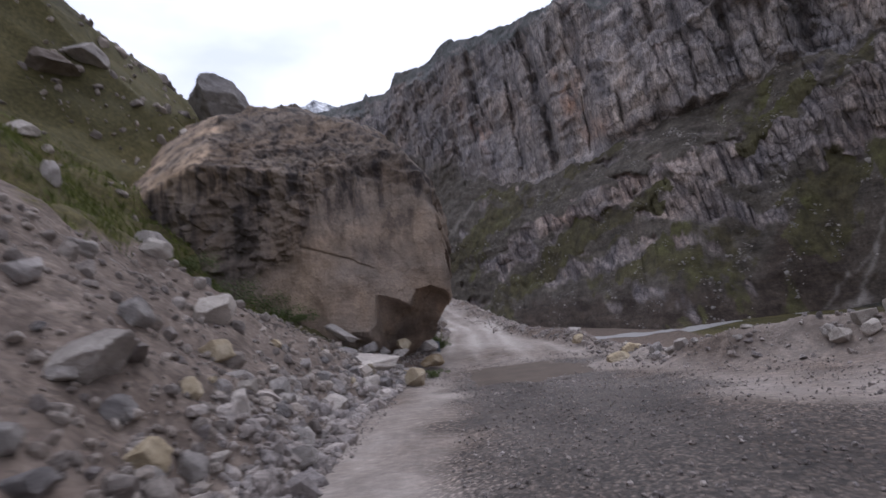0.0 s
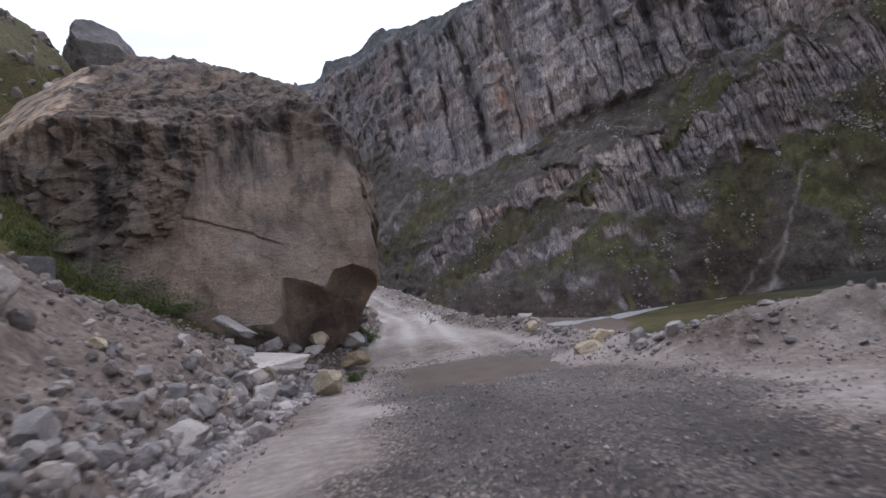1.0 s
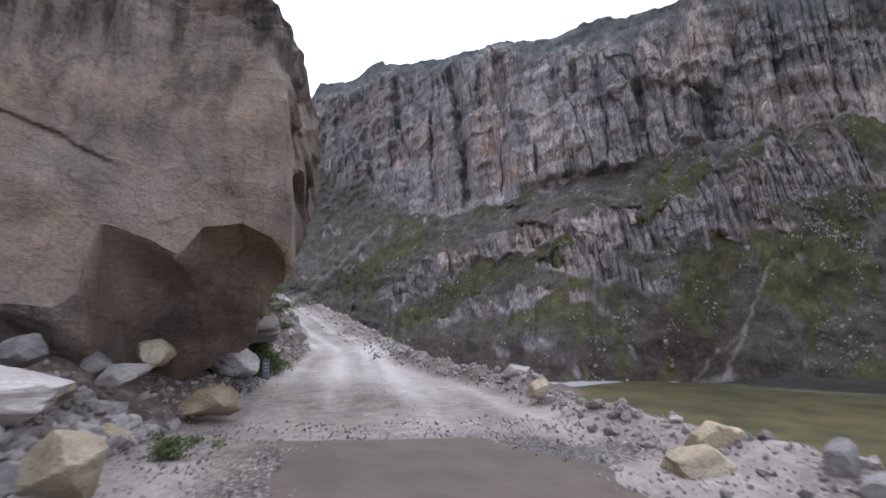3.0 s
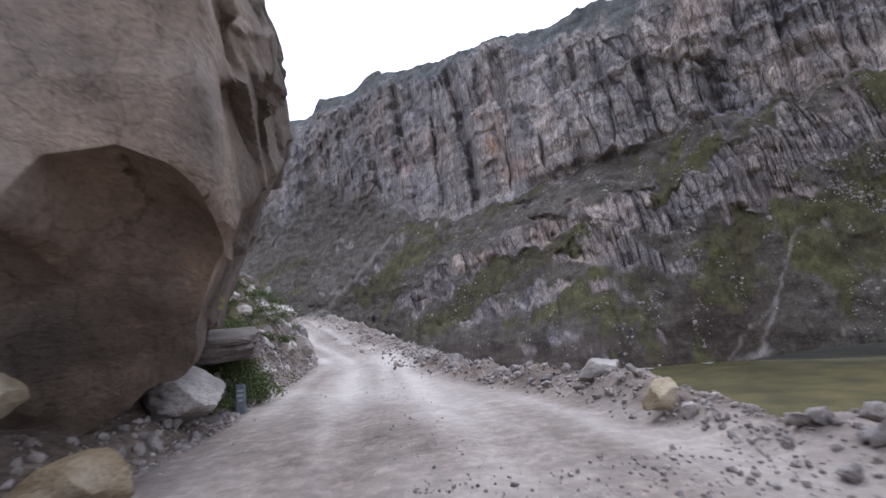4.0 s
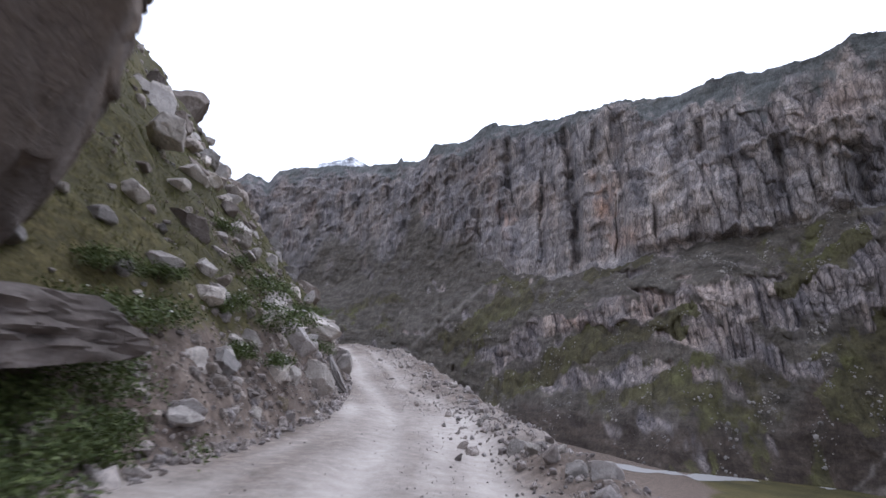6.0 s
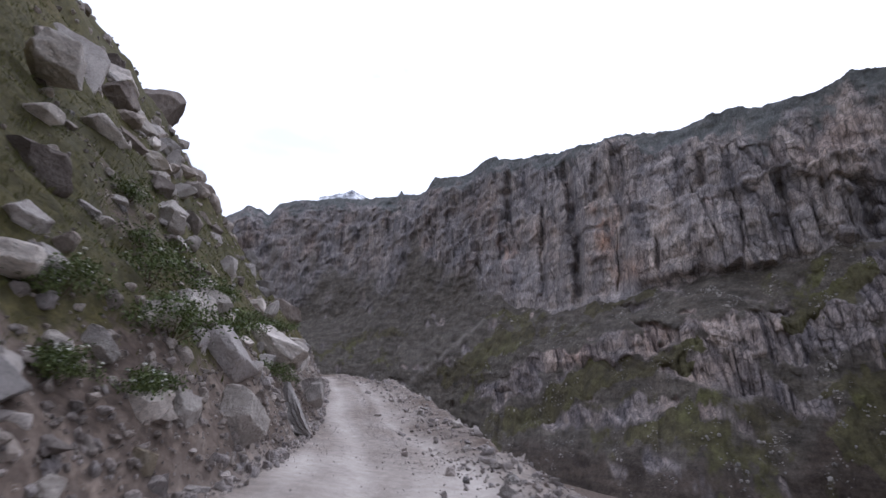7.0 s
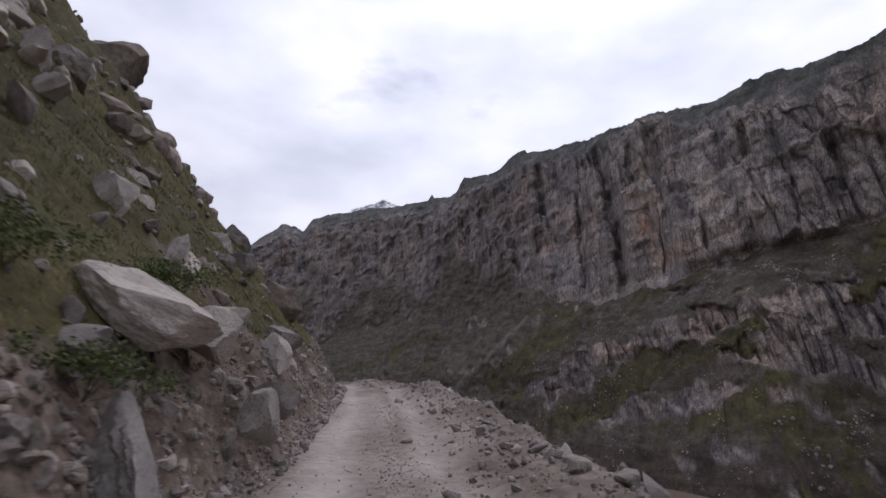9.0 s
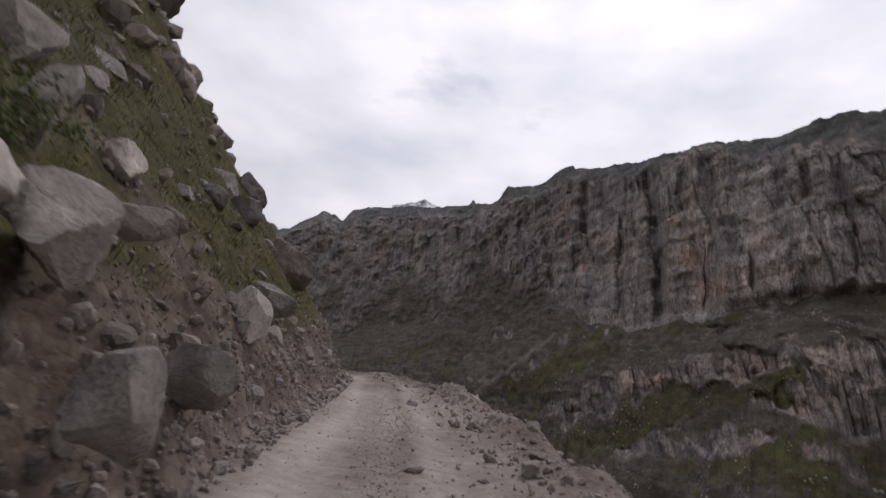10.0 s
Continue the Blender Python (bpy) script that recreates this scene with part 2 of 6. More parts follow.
def make_ground():
    m, n, l, b = material("mountain_ground", 0.95)
    v = place(n, l)
    big = tex_noise(n, l, v, 0.35, 6, 0.6)
    mid = tex_noise(n, l, v, 3.5, 8, 0.7)
    fine = tex_noise(n, l, v, 26.0, 6, 0.7)
    vor = n.new("ShaderNodeTexVoronoi")
    vor.inputs["Scale"].default_value = 9.0
    l.new(v, vor.inputs["Vector"])
    dirt = colours(n, l, mid, [(0.30, (0.088, 0.070, 0.058)), (0.5, (0.148, 0.121, 0.103)), (0.7, (0.240, 0.204, 0.178))])
    peb = colours(n, l, vor.outputs["Color"], [(0.1, (0.62, 0.6, 0.6)), (0.9, (1.3, 1.27, 1.24))])
    dirt = mixed(n, l, 0.8, dirt, peb, "MULTIPLY")
    loam = tex_noise(n, l, v, 0.9, 6, 0.65)
    dirt = mixed(n, l, 1.0, dirt, colours(n, l, loam, [(0.36, (0.62, 0.56, 0.52)), (0.5, (0.98, 0.93, 0.89)), (0.64, (1.22, 1.17, 1.12))]), "MULTIPLY")
    dust = colours(n, l, mid, [(0.28, (0.345, 0.302, 0.268)), (0.52, (0.435, 0.388, 0.350)), (0.75, (0.515, 0.466, 0.424))])
    gv = colours(n, l, fine, [(0.34, (0.72, 0.71, 0.71)), (0.55, (1, 1, 1)), (0.72, (1.22, 1.2, 1.18))])
    dust = mixed(n, l, 0.42, dust, gv, "MULTIPLY")
    col = mixed(n, l, attr(n, "dust"), dirt, dust)
    grass = colours(n, l, mid, [(0.3, (0.052, 0.048, 0.020)), (0.5, (0.086, 0.080, 0.031)), (0.72, (0.138, 0.124, 0.052))])
    far_n = tex_noise(n, l, v, 0.045, 7, 0.65)
    grass = mixed(n, l, 1.0, grass, colours(n, l, far_n, [(0.35, (0.62, 0.60, 0.66)), (0.5, (1.0, 0.95, 0.95)), (0.66, (1.45, 1.25, 1.3))]), "MULTIPLY")
    grass = mixed(n, l, 0.75, grass, peb, "MULTIPLY")
    grass = mixed(n, l, 1.0, grass, gv, "MULTIPLY")
    edge = arith(n, l, "ADD", attr(n, "grass"), arith(n, l, "MULTIPLY", arith(n, l, "SUBTRACT", mid, 0.5), 1.1))
    gk = colours(n, l, edge, [(0.40, (0, 0, 0)), (0.60, (1, 1, 1))])
    col = mixed(n, l, gk, col, grass)
    wk = arith(n, l, "ADD", attr(n, "wet"), arith(n, l, "MULTIPLY", arith(n, l, "SUBTRACT", mid, 0.5), 1.6))
    vor2 = n.new("ShaderNodeTexVoronoi")
    vor2.inputs["Scale"].default_value = 17.0
    l.new(v, vor2.inputs["Vector"])
    shingle = colours(n, l, vor2.outputs["Color"], [(0.15, (0.45, 0.44, 0.44)), (0.5, (0.95, 0.92, 0.9)), (0.85, (2.1, 2.05, 2.0))])
    gap = colours(n, l, vor2.outputs["Distance"], [(0.25, (1, 1, 1)), (0.62, (0.35, 0.34, 0.34))])
    shingle = mixed(n, l, 1.0, shingle, gap, "MULTIPLY")
    sk = colours(n, l, attr(n, "wet"), [(0.05, (0, 0, 0)), (0.5, (1, 1, 1))])
    col = mixed(n, l, sk, col, mixed(n, l, 0.95, col, shingle, "MULTIPLY"))
    wet = colours(n, l, wk, [(0.3, (0, 0, 0)), (0.85, (1, 1, 1))])
    col = mixed(n, l, wet, col, mixed(n, l, 0.95, col, (0.36, 0.34, 0.33), "MULTIPLY"))
    l.new(col, b.inputs["Base Color"])
    rr = n.new("ShaderNodeMapRange")
    l.new(wet, rr.inputs["Value"])
    rr.inputs["To Min"].default_value, rr.inputs["To Max"].default_value = 0.95, 0.5
    l.new(rr.outputs["Result"], b.inputs["Roughness"])
    h = arith(n, l, "ADD", arith(n, l, "MULTIPLY", mid, 1.6), arith(n, l, "ADD", fine, arith(n, l, "ADD", arith(n, l, "MULTIPLY", vor.outputs["Distance"], -0.7), arith(n, l, "MULTIPLY", arith(n, l, "MULTIPLY", vor2.outputs["Distance"], -1.6), attr(n, "wet")))))
    stony = n.new("ShaderNodeMapRange")
    l.new(attr(n, "dust"), stony.inputs["Value"])
    stony.inputs["To Min"].default_value, stony.inputs["To Max"].default_value = 2.4, 0.2
    bumped(n, l, b, arith(n, l, "MULTIPLY", h, stony.outputs["Result"]), 0.45, 0.03)
    return m


def make_cliff():
    m, n, l, b = material("columnar_cliff_rock", 0.95)
    v = place(n, l)
    st = tex_noise(n, l, place(n, l, (0.13, 0.13, 0.022)), 1.0, 8, 0.68)
    big = tex_noise(n, l, v, 0.014, 5, 0.6)
    mid = tex_noise(n, l, v, 0.10, 8, 0.7)
    fine = tex_noise(n, l, v, 0.6, 6, 0.7)
    rock = colours(n, l, st, [(0.28, (0.212, 0.194, 0.190)), (0.48, (0.272, 0.249, 0.244)), (0.72, (0.340, 0.312, 0.303))])
    warm = colours(n, l, big, [(0.40, (0.95, 0.97, 1.02)), (0.54, (1.02, 1.0, 0.99)), (0.66, (1.14, 1.03, 0.97))])
    rock = mixed(n, l, 1.0, rock, warm, "MULTIPLY")
    rock = mixed(n, l, attr(n, "rust"), rock, mixed(n, l, 1.0, rock, (1.35, 1.0, 0.80), "MULTIPLY"))
    k = colours(n, l, mid, [(0.28, (0.70, 0.70, 0.72)), (0.55, (1.02, 1.02, 1.0)), (0.75, (1.22, 1.20, 1.16))])
    rock = mixed(n, l, 0.8, rock, k, "MULTIPLY")
    # joints between the columns and blocks: long upright cracks and short broken ones
    jw = n.new("ShaderNodeTexNoise")
    jw.inputs["Scale"].default_value, jw.inputs["Detail"].default_value = 0.045, 6.0
    l.new(v, jw.inputs["Vector"])
    for size, edge, dark, tint in (((0.075, 0.075, 0.020), 0.030, 0.40, 0.7), ((0.20, 0.20, 0.065), 0.06, 0.52, 0.52), ((0.46, 0.46, 0.13), 0.10, 0.52, 0.38)):
        jv = mixed(n, l, 1.0, place(n, l, size), mixed(n, l, 1.0, jw.outputs["Color"], (1.5, 1.5, 0.8), "MULTIPLY"), "ADD")
        je, jc = n.new("ShaderNodeTexVoronoi"), n.new("ShaderNodeTexVoronoi")
        je.feature = "DISTANCE_TO_EDGE"
        for node in (je, jc):
            node.inputs["Scale"].default_value = 1.0
            l.new(jv, node.inputs["Vector"])
        rock = mixed(n, l, 0.9, rock, colours(n, l, je.outputs["Distance"], [(0.0, (dark, dark, dark)), (edge, (1.0, 1.0, 1.0))]), "MULTIPLY")
        rock = mixed(n, l, tint, rock, colours(n, l, jc.outputs["Color"], [(0.2, (0.74, 0.74, 0.76)), (0.5, (1.02, 1.01, 1.0)), (0.8, (1.26, 1.23, 1.19))]), "MULTIPLY")
    # dark seepage stains down the face
    seep = tex_noise(n, l, place(n, l, (0.045, 0.045, 0.009)), 1.0, 6, 0.7)
    rock = mixed(n, l, 0.8, rock, colours(n, l, seep, [(0.34, (0.50, 0.50, 0.53)), (0.42, (0.96, 0.96, 0.97)), (0.6, (1.10, 1.09, 1.07))]), "MULTIPLY")
    # paler proud blocks, darker recesses: random tone and shading put into the colour
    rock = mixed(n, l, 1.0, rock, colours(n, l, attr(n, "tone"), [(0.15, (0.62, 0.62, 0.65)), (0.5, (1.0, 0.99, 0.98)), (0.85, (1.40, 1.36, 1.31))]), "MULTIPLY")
    # stony upper slopes, grey-green with thin turf
    heath = colours(n, l, mid, [(0.3, (0.078, 0.085, 0.084)), (0.5, (0.122, 0.130, 0.125)), (0.7, (0.190, 0.193, 0.186))])
    heath = mixed(n, l, 0.8, heath, colours(n, l, fine, [(0.3, (0.62, 0.62, 0.62)), (0.55, (1.02, 1.02, 1.02)), (0.72, (1.6, 1.58, 1.55))]), "MULTIPLY")
    rock = mixed(n, l, attr(n, "heath"), rock, heath)
    talus = colours(n, l, mid, [(0.3, (0.070, 0.060, 0.050)), (0.5, (0.110, 0.095, 0.079)), (0.72, (0.175, 0.155, 0.133))])
    soil = colours(n, l, mid, [(0.3, (0.046, 0.035, 0.029)), (0.55, (0.080, 0.062, 0.050)), (0.75, (0.135, 0.113, 0.095))])
    talus = mixed(n, l, attr(n, "soil"), talus, soil)
    # boulder fields, and beds of earth and stone that lie nearly level
    tk = colours(n, l, fine, [(0.33, (0.62, 0.61, 0.61)), (0.52, (1.0, 1.0, 1.0)), (0.66, (1.25, 1.25, 1.25)), (0.76, (2.1, 2.1, 2.12))])
    talus = mixed(n, l, 0.85, talus, tk, "MULTIPLY")
    bed = tex_noise(n, l, place(n, l, (0.035, 0.035, 0.16)), 1.0, 8, 0.72)
    talus = mixed(n, l, 1.0, talus, colours(n, l, bed, [(0.36, (0.60, 0.59, 0.59)), (0.5, (0.98, 0.98, 0.97)), (0.64, (1.30, 1.27, 1.24))]), "MULTIPLY")
    far_rock = mixed(n, l, attr(n, "talus"), rock, talus)
    col = mixed(n, l, attr(n, "heath"), far_rock, rock)
    grass = colours(n, l, mid, [(0.3, (0.058, 0.053, 0.031)), (0.5, (0.092, 0.085, 0.046)), (0.7, (0.132, 0.121, 0.066))])
    dry = tex_noise(n, l, v, 0.025, 7, 0.7)
    grass = mixed(n, l, 1.0, grass, colours(n, l, dry, [(0.36, (0.80, 0.72, 0.85)), (0.5, (1.0, 0.96, 0.95)), (0.62, (1.12, 1.16, 0.95))]), "MULTIPLY")
    gs = colours(n, l, fine, [(0.3, (0.66, 0.66, 0.68)), (0.55, (1.05, 1.05, 1.05)), (0.69, (1.1, 1.1, 1.1)), (0.77, (2.4, 2.3, 2.6))])
    grass = mixed(n, l, 1.0, grass, gs, "MULTIPLY")
    brk = tex_noise(n, l, v, 0.06, 9, 0.78)
    e = arith(n, l, "ADD", attr(n, "grass"), arith(n, l, "MULTIPLY", arith(n, l, "SUBTRACT", brk, 0.5), 1.7))
    gk = colours(n, l, e, [(0.42, (0, 0, 0)), (0.60, (1, 1, 1))])
    col = mixed(n, l, gk, col, grass)
    col = mixed(n, l, attr(n, "scree"), col, mixed(n, l, 0.7, (0.29, 0.258, 0.232), tk, "MULTIPLY"))
    l.new(col, b.inputs["Base Color"])
    h = arith(n, l, "ADD", arith(n, l, "MULTIPLY", st, 0.8), arith(n, l, "ADD", mid, arith(n, l, "MULTIPLY", fine, 0.35)))
    bumped(n, l, b, h, 0.9, 3.0)
    return m


M_GROUND, M_CLIFF = make_ground(), make_cliff()


def make_plain(name, a, bcol, scale, rough, per=True):
    m, n, l, b = material(name, rough)
    v = place(n, l)
    c = colours(n, l, tex_noise(n, l, v, scale, 5), [(0.35, a), (0.65, bcol)])
    if per:
        r = n.new("ShaderNodeNewGeometry").outputs["Random Per Island"]
        c = mixed(n, l, 1.0, c, colours(n, l, r, [(0.0, (0.6, 0.62, 0.6)), (1.0, (1.4, 1.35, 1.3))]), "MULTIPLY")
    l.new(c, b.inputs["Base Color"])
    return m


M_LEAF = make_plain("green_leaves", (0.060, 0.085, 0.026), (0.115, 0.140, 0.050), 6.0, 0.7)
M_BLADE = make_plain("mountain_grass", (0.076, 0.080, 0.026), (0.138, 0.138, 0.048), 2.0, 0.85)
M_TURF = make_plain("fresh_green_turf", (0.085, 0.108, 0.026), (0.160, 0.175, 0.048), 2.0, 0.85)
M_STEM = make_plain("woody_stem", (0.07, 0.05, 0.035), (0.11, 0.085, 0.06), 8.0, 0.9)
M_FLOWER = make_plain("white_petals", (0.62, 0.62, 0.58), (0.75, 0.75, 0.70), 8.0, 0.7)
M_POST = make_plain("whitewashed_concrete", (0.13, 0.145, 0.165), (0.20, 0.215, 0.235), 14.0, 0.85, per=False)
M_WHITE = make_plain("worn_white_paint", (0.30, 0.31, 0.33), (0.42, 0.43, 0.45), 10.0, 0.7, per=False)
M_PAINT = make_plain("faded_yellow_paint", (0.15, 0.125, 0.065), (0.29, 0.235, 0.075), 14.0, 0.9, per=False)
M_SNOW = make_plain("snow_and_rock", (0.10, 0.10, 0.115), (0.78, 0.80, 0.84), 0.035, 0.6, per=False)


def make_water(name, col, rough, gloss):
    m, n, l, b = material(name, rough)
    b.inputs["Specular IOR Level"].default_value = gloss
    v = place(n, l)
    k = tex_noise(n, l, v, 1.2, 4)
    c = colours(n, l, k, [(0.35, tuple(0.85 * q for q in col)), (0.65, tuple(1.15 * q for q in col))])
    l.new(c, b.inputs["Base Color"])
    bumped(n, l, b, tex_noise(n, l, v, 7.0, 3), 0.25, 0.03)
    return m


M_PUDDLE = make_water("muddy_water", (0.108, 0.084, 0.067), 0.55, 0.06)
M_RIVER = make_water("glacial_river_water", (0.33, 0.315, 0.305), 0.75, 0.3)


# ---- mesh helpers ----
def mesh_from(name, verts, faces, mat, smooth=True, attrs=None, sharp=0):
    me = bpy.data.meshes.new(name)
    verts, faces = np.asarray(verts, np.float32), np.asarray(faces, np.int32)
    k = faces.shape[1]
    me.vertices.add(len(verts))
    me.vertices.foreach_set("co", verts.ravel())
    me.loops.add(faces.size)
    me.loops.foreach_set("vertex_index", faces.ravel())
    me.polygons.add(len(faces))
    me.polygons.foreach_set("loop_start", np.arange(0, faces.size, k, dtype=np.int32))
    me.polygons.foreach_set("loop_total", np.full(len(faces), k, np.int32))
    me.polygons.foreach_set("use_smooth", np.full(len(faces), smooth))
    for key, val in (attrs or {}).items():
        a = me.attributes.new(key, "FLOAT", "POINT")
        a.data.foreach_set("value", np.asarray(val, np.float32).ravel())
    me.update()
    me.validate()
    if sharp:
        me.set_sharp_from_angle(angle=radians(sharp))
    me.materials.append(mat)
    return me


def sheet_faces(nu, nv):
    """Quads of a grid with nu rows of nv vertices."""
    i = np.arange((nu - 1) * nv).reshape(nu - 1, nv)[:, :-1].ravel()
    return np.stack([i, i + 1, i + nv + 1, i + nv], -1)


def part(name, me, parent, label=""):
    ob = new(name, me)
    ob.parent = parent
    return tagged(ob, label) if label else ob


def ico(sub):
    bm = bmesh.new()
    bmesh.ops.create_icosphere(bm, subdivisions=sub, radius=1.0)
    v = np.array([p.co[:] for p in bm.verts])
    bm.verts.index_update()
    f = np.array([[q.index for q in t.verts] for t in bm.faces])
    bm.free()
    return v, f


ICO = {s: ico(s) for s in (1, 2, 3, 4, 5)}


def smooth_max(values, k):
    values = np.asarray(values)
    top = values.max(0)
    return top + k * np.log(np.exp((values - top) / k).sum(0))


def stone_shape(seed, sub=4, facets=8, sharp=0.014, rough=0.035):
    """A unit angular stone: a convex body of random planes, with worn edges and a rough skin."""
    rng = np.random.RandomState(seed)
    v, f = ICO[sub]
    nrm = rng.normal(size=(facets, 3))
    nrm /= np.linalg.norm(nrm, axis=1, keepdims=True)
    skew = np.eye(3) + rng.normal(0, 0.22, (3, 3))
    skew /= np.linalg.norm(skew, axis=1, keepdims=True)
    nrm = np.concatenate([nrm, skew, -skew])
    d = np.concatenate([rng.uniform(0.55, 0.86, facets), rng.uniform(0.78, 1.0, 6)])
    inv = np.maximum(v @ nrm.T, 0.02) / d
    r = 1.0 / smooth_max(inv.T, sharp)
    r = r * (1 + rough * (fbm(v[:, 0] * 2.2 + seed, v[:, 1] * 2.2, v[:, 2] * 2.2, seed, 5, 0.62) + 0.8 * ridged(v[:, 0] * 1.7, v[:, 1] * 1.7 + seed, v[:, 2] * 2.4, seed + 3, 2)))
    return v * r[:, None], f


# ---- the lie of the land ----
ROAD_Z = [(-40, 1.6), (-10, 1.2), (0, 0.46), (5, -0.07), (10, -0.54), (12.5, -0.70), (16, -1.02), (19.5, -1.29), (22, -1.39), (26, -1.43),
          (30, -1.45), (36.5, -1.47), (41, -1.42), (46, -1.29), (51, -1.10), (54, -1.0), (60, -0.65), (66, -0.05), (72, 0.6), (79, 1.45), (83, 1.7), (120, 1.5)]
TOE_X = [(-40, -3.5), (0, -2.6), (8, -2.6), (15, -3.0), (20, -2.7), (24, -2.3), (28, -1.7), (33, -1.2), (40, -1.0), (47, -0.35), (54, -1.0), (60, -1.8), (70, -3.6),
         (78, -5.2), (82, -7.2), (86, -13), (100, -50), (300, -600)]
BERM_X = [(-40, 16), (0, 15.5), (10, 14), (15, 11.4), (18.5, 8.4), (23, 7.4), (27, 6.9), (32, 6.9), (36, 6.0), (41, 5.1), (50, 4.7), (60.6, 3.6), (70, 1.9),
          (80, -1.0), (86, -6), (100, -42), (300, -580)]
TRACK_X = [(0, 0.0), (12, 1.0), (20, 1.8), (27, 2.8), (49, 2.8), (54, 1.9), (59.5, 0.7), (69, -1.1), (75, -2.5), (80, -3.7), (90, -9)]
FLOOR_Z = -36.0


def along(table, y):
    a = np.array(table)
    return np.interp(y, a[:, 0], a[:, 1])


def land(x, y):
    """Height of the ground."""
    x, y = np.asarray(x, float), np.asarray(y, float)
    zr, xl, xb = along(ROAD_Z, y), along(TOE_X, y), along(BERM_X, y)
    wob = 0.25 * fbm(x * 0.6, y * 0.6, 0, 3, 3)
    d = np.maximum(xl - x + wob, 0)
    steep = np.interp(y, [0, 18, 25, 30, 35, 42, 60], [0.84, 0.84, 0.53, 0.46, 0.54, 1.08, 1.10])
    cut = np.interp(y, [0, 22, 26, 38, 44, 80], [0.25, 0.25, 0.1, 0.2, 0.38, 0.5])
    rise = cut * (1 - np.exp(-d / 0.7)) + steep * np.minimum(d, 9) + (0.35 * steep + 0.68) * np.clip(d - 9, 0, 60) + 0.45 * np.clip(d - 69, 0, 300)
    rough = 0.16 * fbm(x * 0.9, y * 0.9, 0, 5, 4) * ramp(d, 0.2, 3) + 0.9 * fbm(x * 0.13, y * 0.13, 0, 6, 4) * ramp(d, 4, 20)
    terr = 0.45 * np.sin(rise * 1.3 + 2.2 * fbm(x * 0.2, y * 0.2, 0, 9, 3)) * ramp(d, 3, 9) * 0.6
    # wheel ruts and pot-holes of the track
    mid = along(TRACK_X, y)
    rut = -0.045 * (np.exp(-((x - mid + 1.05) / 0.35) ** 2) + np.exp(-((x - mid - 1.05) / 0.35) ** 2))
    bed = rut + 0.016 * fbm(x * 1.1 + y * 0.55, y * 0.8 - x * 0.75, 0, 11, 2) + 0.05 * fbm(x * 0.3 + y * 0.17, y * 0.3 - x * 0.17, 0, 12, 2)
    # the ford is a shallow dip
    bed = bed - 0.17 * np.exp(-((y - 22.3) / 2.5) ** 2 - ((x - 3.1) / 2.5) ** 2)
    e = x - xb
    high = 0.34 + 0.20 * vnoise(y * 0.55, 3.3, 0, 21) + 0.12 * vnoise(x * 1.3, y * 1.3, 0, 23)
    high = high + np.interp(y, [0, 11, 16, 18.5, 20.5], [1.0, 1.0, 0.75, 0.5, 0.0])
    berm = high * np.exp(-(np.minimum(e, 0) / np.interp(y, [10, 20, 27, 36, 44, 54], [1.6, 0.9, 0.5, 0.5, 0.8, 1.25])) ** 2)
    drop = -0.85 * np.maximum(e - 0.4, 0)
    lump = 0.8 * fbm(x * 0.11, y * 0.11, 0, 27, 4) * ramp(e, 2, 14)
    z = zr + bed + rise + rough + terr + berm + drop + lump
    return np.maximum(z, FLOOR_Z + 0.3 * fbm(x * 0.02, y * 0.02, None, 29, 3))


def spread(lo, hi, step, far_lo, far_hi, grow_lo, grow_hi):
    mid = list(np.arange(lo, hi + 1e-6, step))
    a, s = lo, step
    left = []
    while a > far_lo:
        s *= grow_lo
        a -= s
        left.append(a)
    a, s = mid[-1], step
    right = []
    while a < far_hi:
        s *= grow_hi
        a += s
        right.append(a)
    return np.array(left[::-1] + mid + right)


gx = spread(-12.0, 9.5, 0.165, -3500, 3500, 1.045, 1.09)
gy = spread(4.0, 84.0, 0.19, -3000, 3500, 1.10, 1.07)
X, Y = np.meshgrid(gx, gy)
Z = land(X, Y)
XL, XB = along(TOE_X, Y), along(BERM_X, Y)
D = XL - X
E_ = X - XB
patch = fbm(X * 0.16, Y * 0.16, 0, 41, 4)
g_hill = ramp(patch + 0.55 * ramp(D, 3, 9) + 0.25 * ramp(Y, 38, 42) + 0.6 * ramp(Y, 45, 53) + np.where(Y < 27, 0.10, 0), -0.25, 0.45) * ramp(D, 0.7, 2.2)
g_hill = np.where(Y < 25, np.maximum(g_hill, 0.75 * ramp(D, 8, 11)) * ramp(D, 5.8, 7.5), g_hill)
g_drop = ramp(fbm(X * 0.08, Y * 0.08, 0, 43, 3), -0.2, 0.4) * ramp(E_, 3, 12)
meadow = ramp(np.degrees(np.arctan2(X - 2.4, Y - 27)) + 3 * fbm(X * 0.02, Y * 0.02, 0, 45, 3), 23, 26) * (Z < FLOOR_Z + 3)
g_hill = np.maximum(g_hill, 0.8 * ramp(D + 2 * patch, 9, 13) * ramp(Y, 60, 45))
G = np.clip(np.maximum(g_hill, np.maximum(0.7 * g_drop * (Z > FLOOR_Z + 3), meadow)), 0, 1)
mid_line = along(TRACK_X, Y) + 0.18 * vnoise(Y * 0.2, 4, None, 13)
wheel = np.maximum(np.exp(-((X - mid_line + 1.05) / 0.5) ** 2), np.exp(-((X - mid_line - 1.05) / 0.5) ** 2)) * ramp(Y, 26, 34)
streak = 0.17 * vnoise(X * 2.6 - mid_line * 2.6, Y * 0.10, None, 14) * ramp(Y, 24, 30)
lane = ramp(D, 0.3, -1.0) * ramp(E_, -0.3, -1.6)
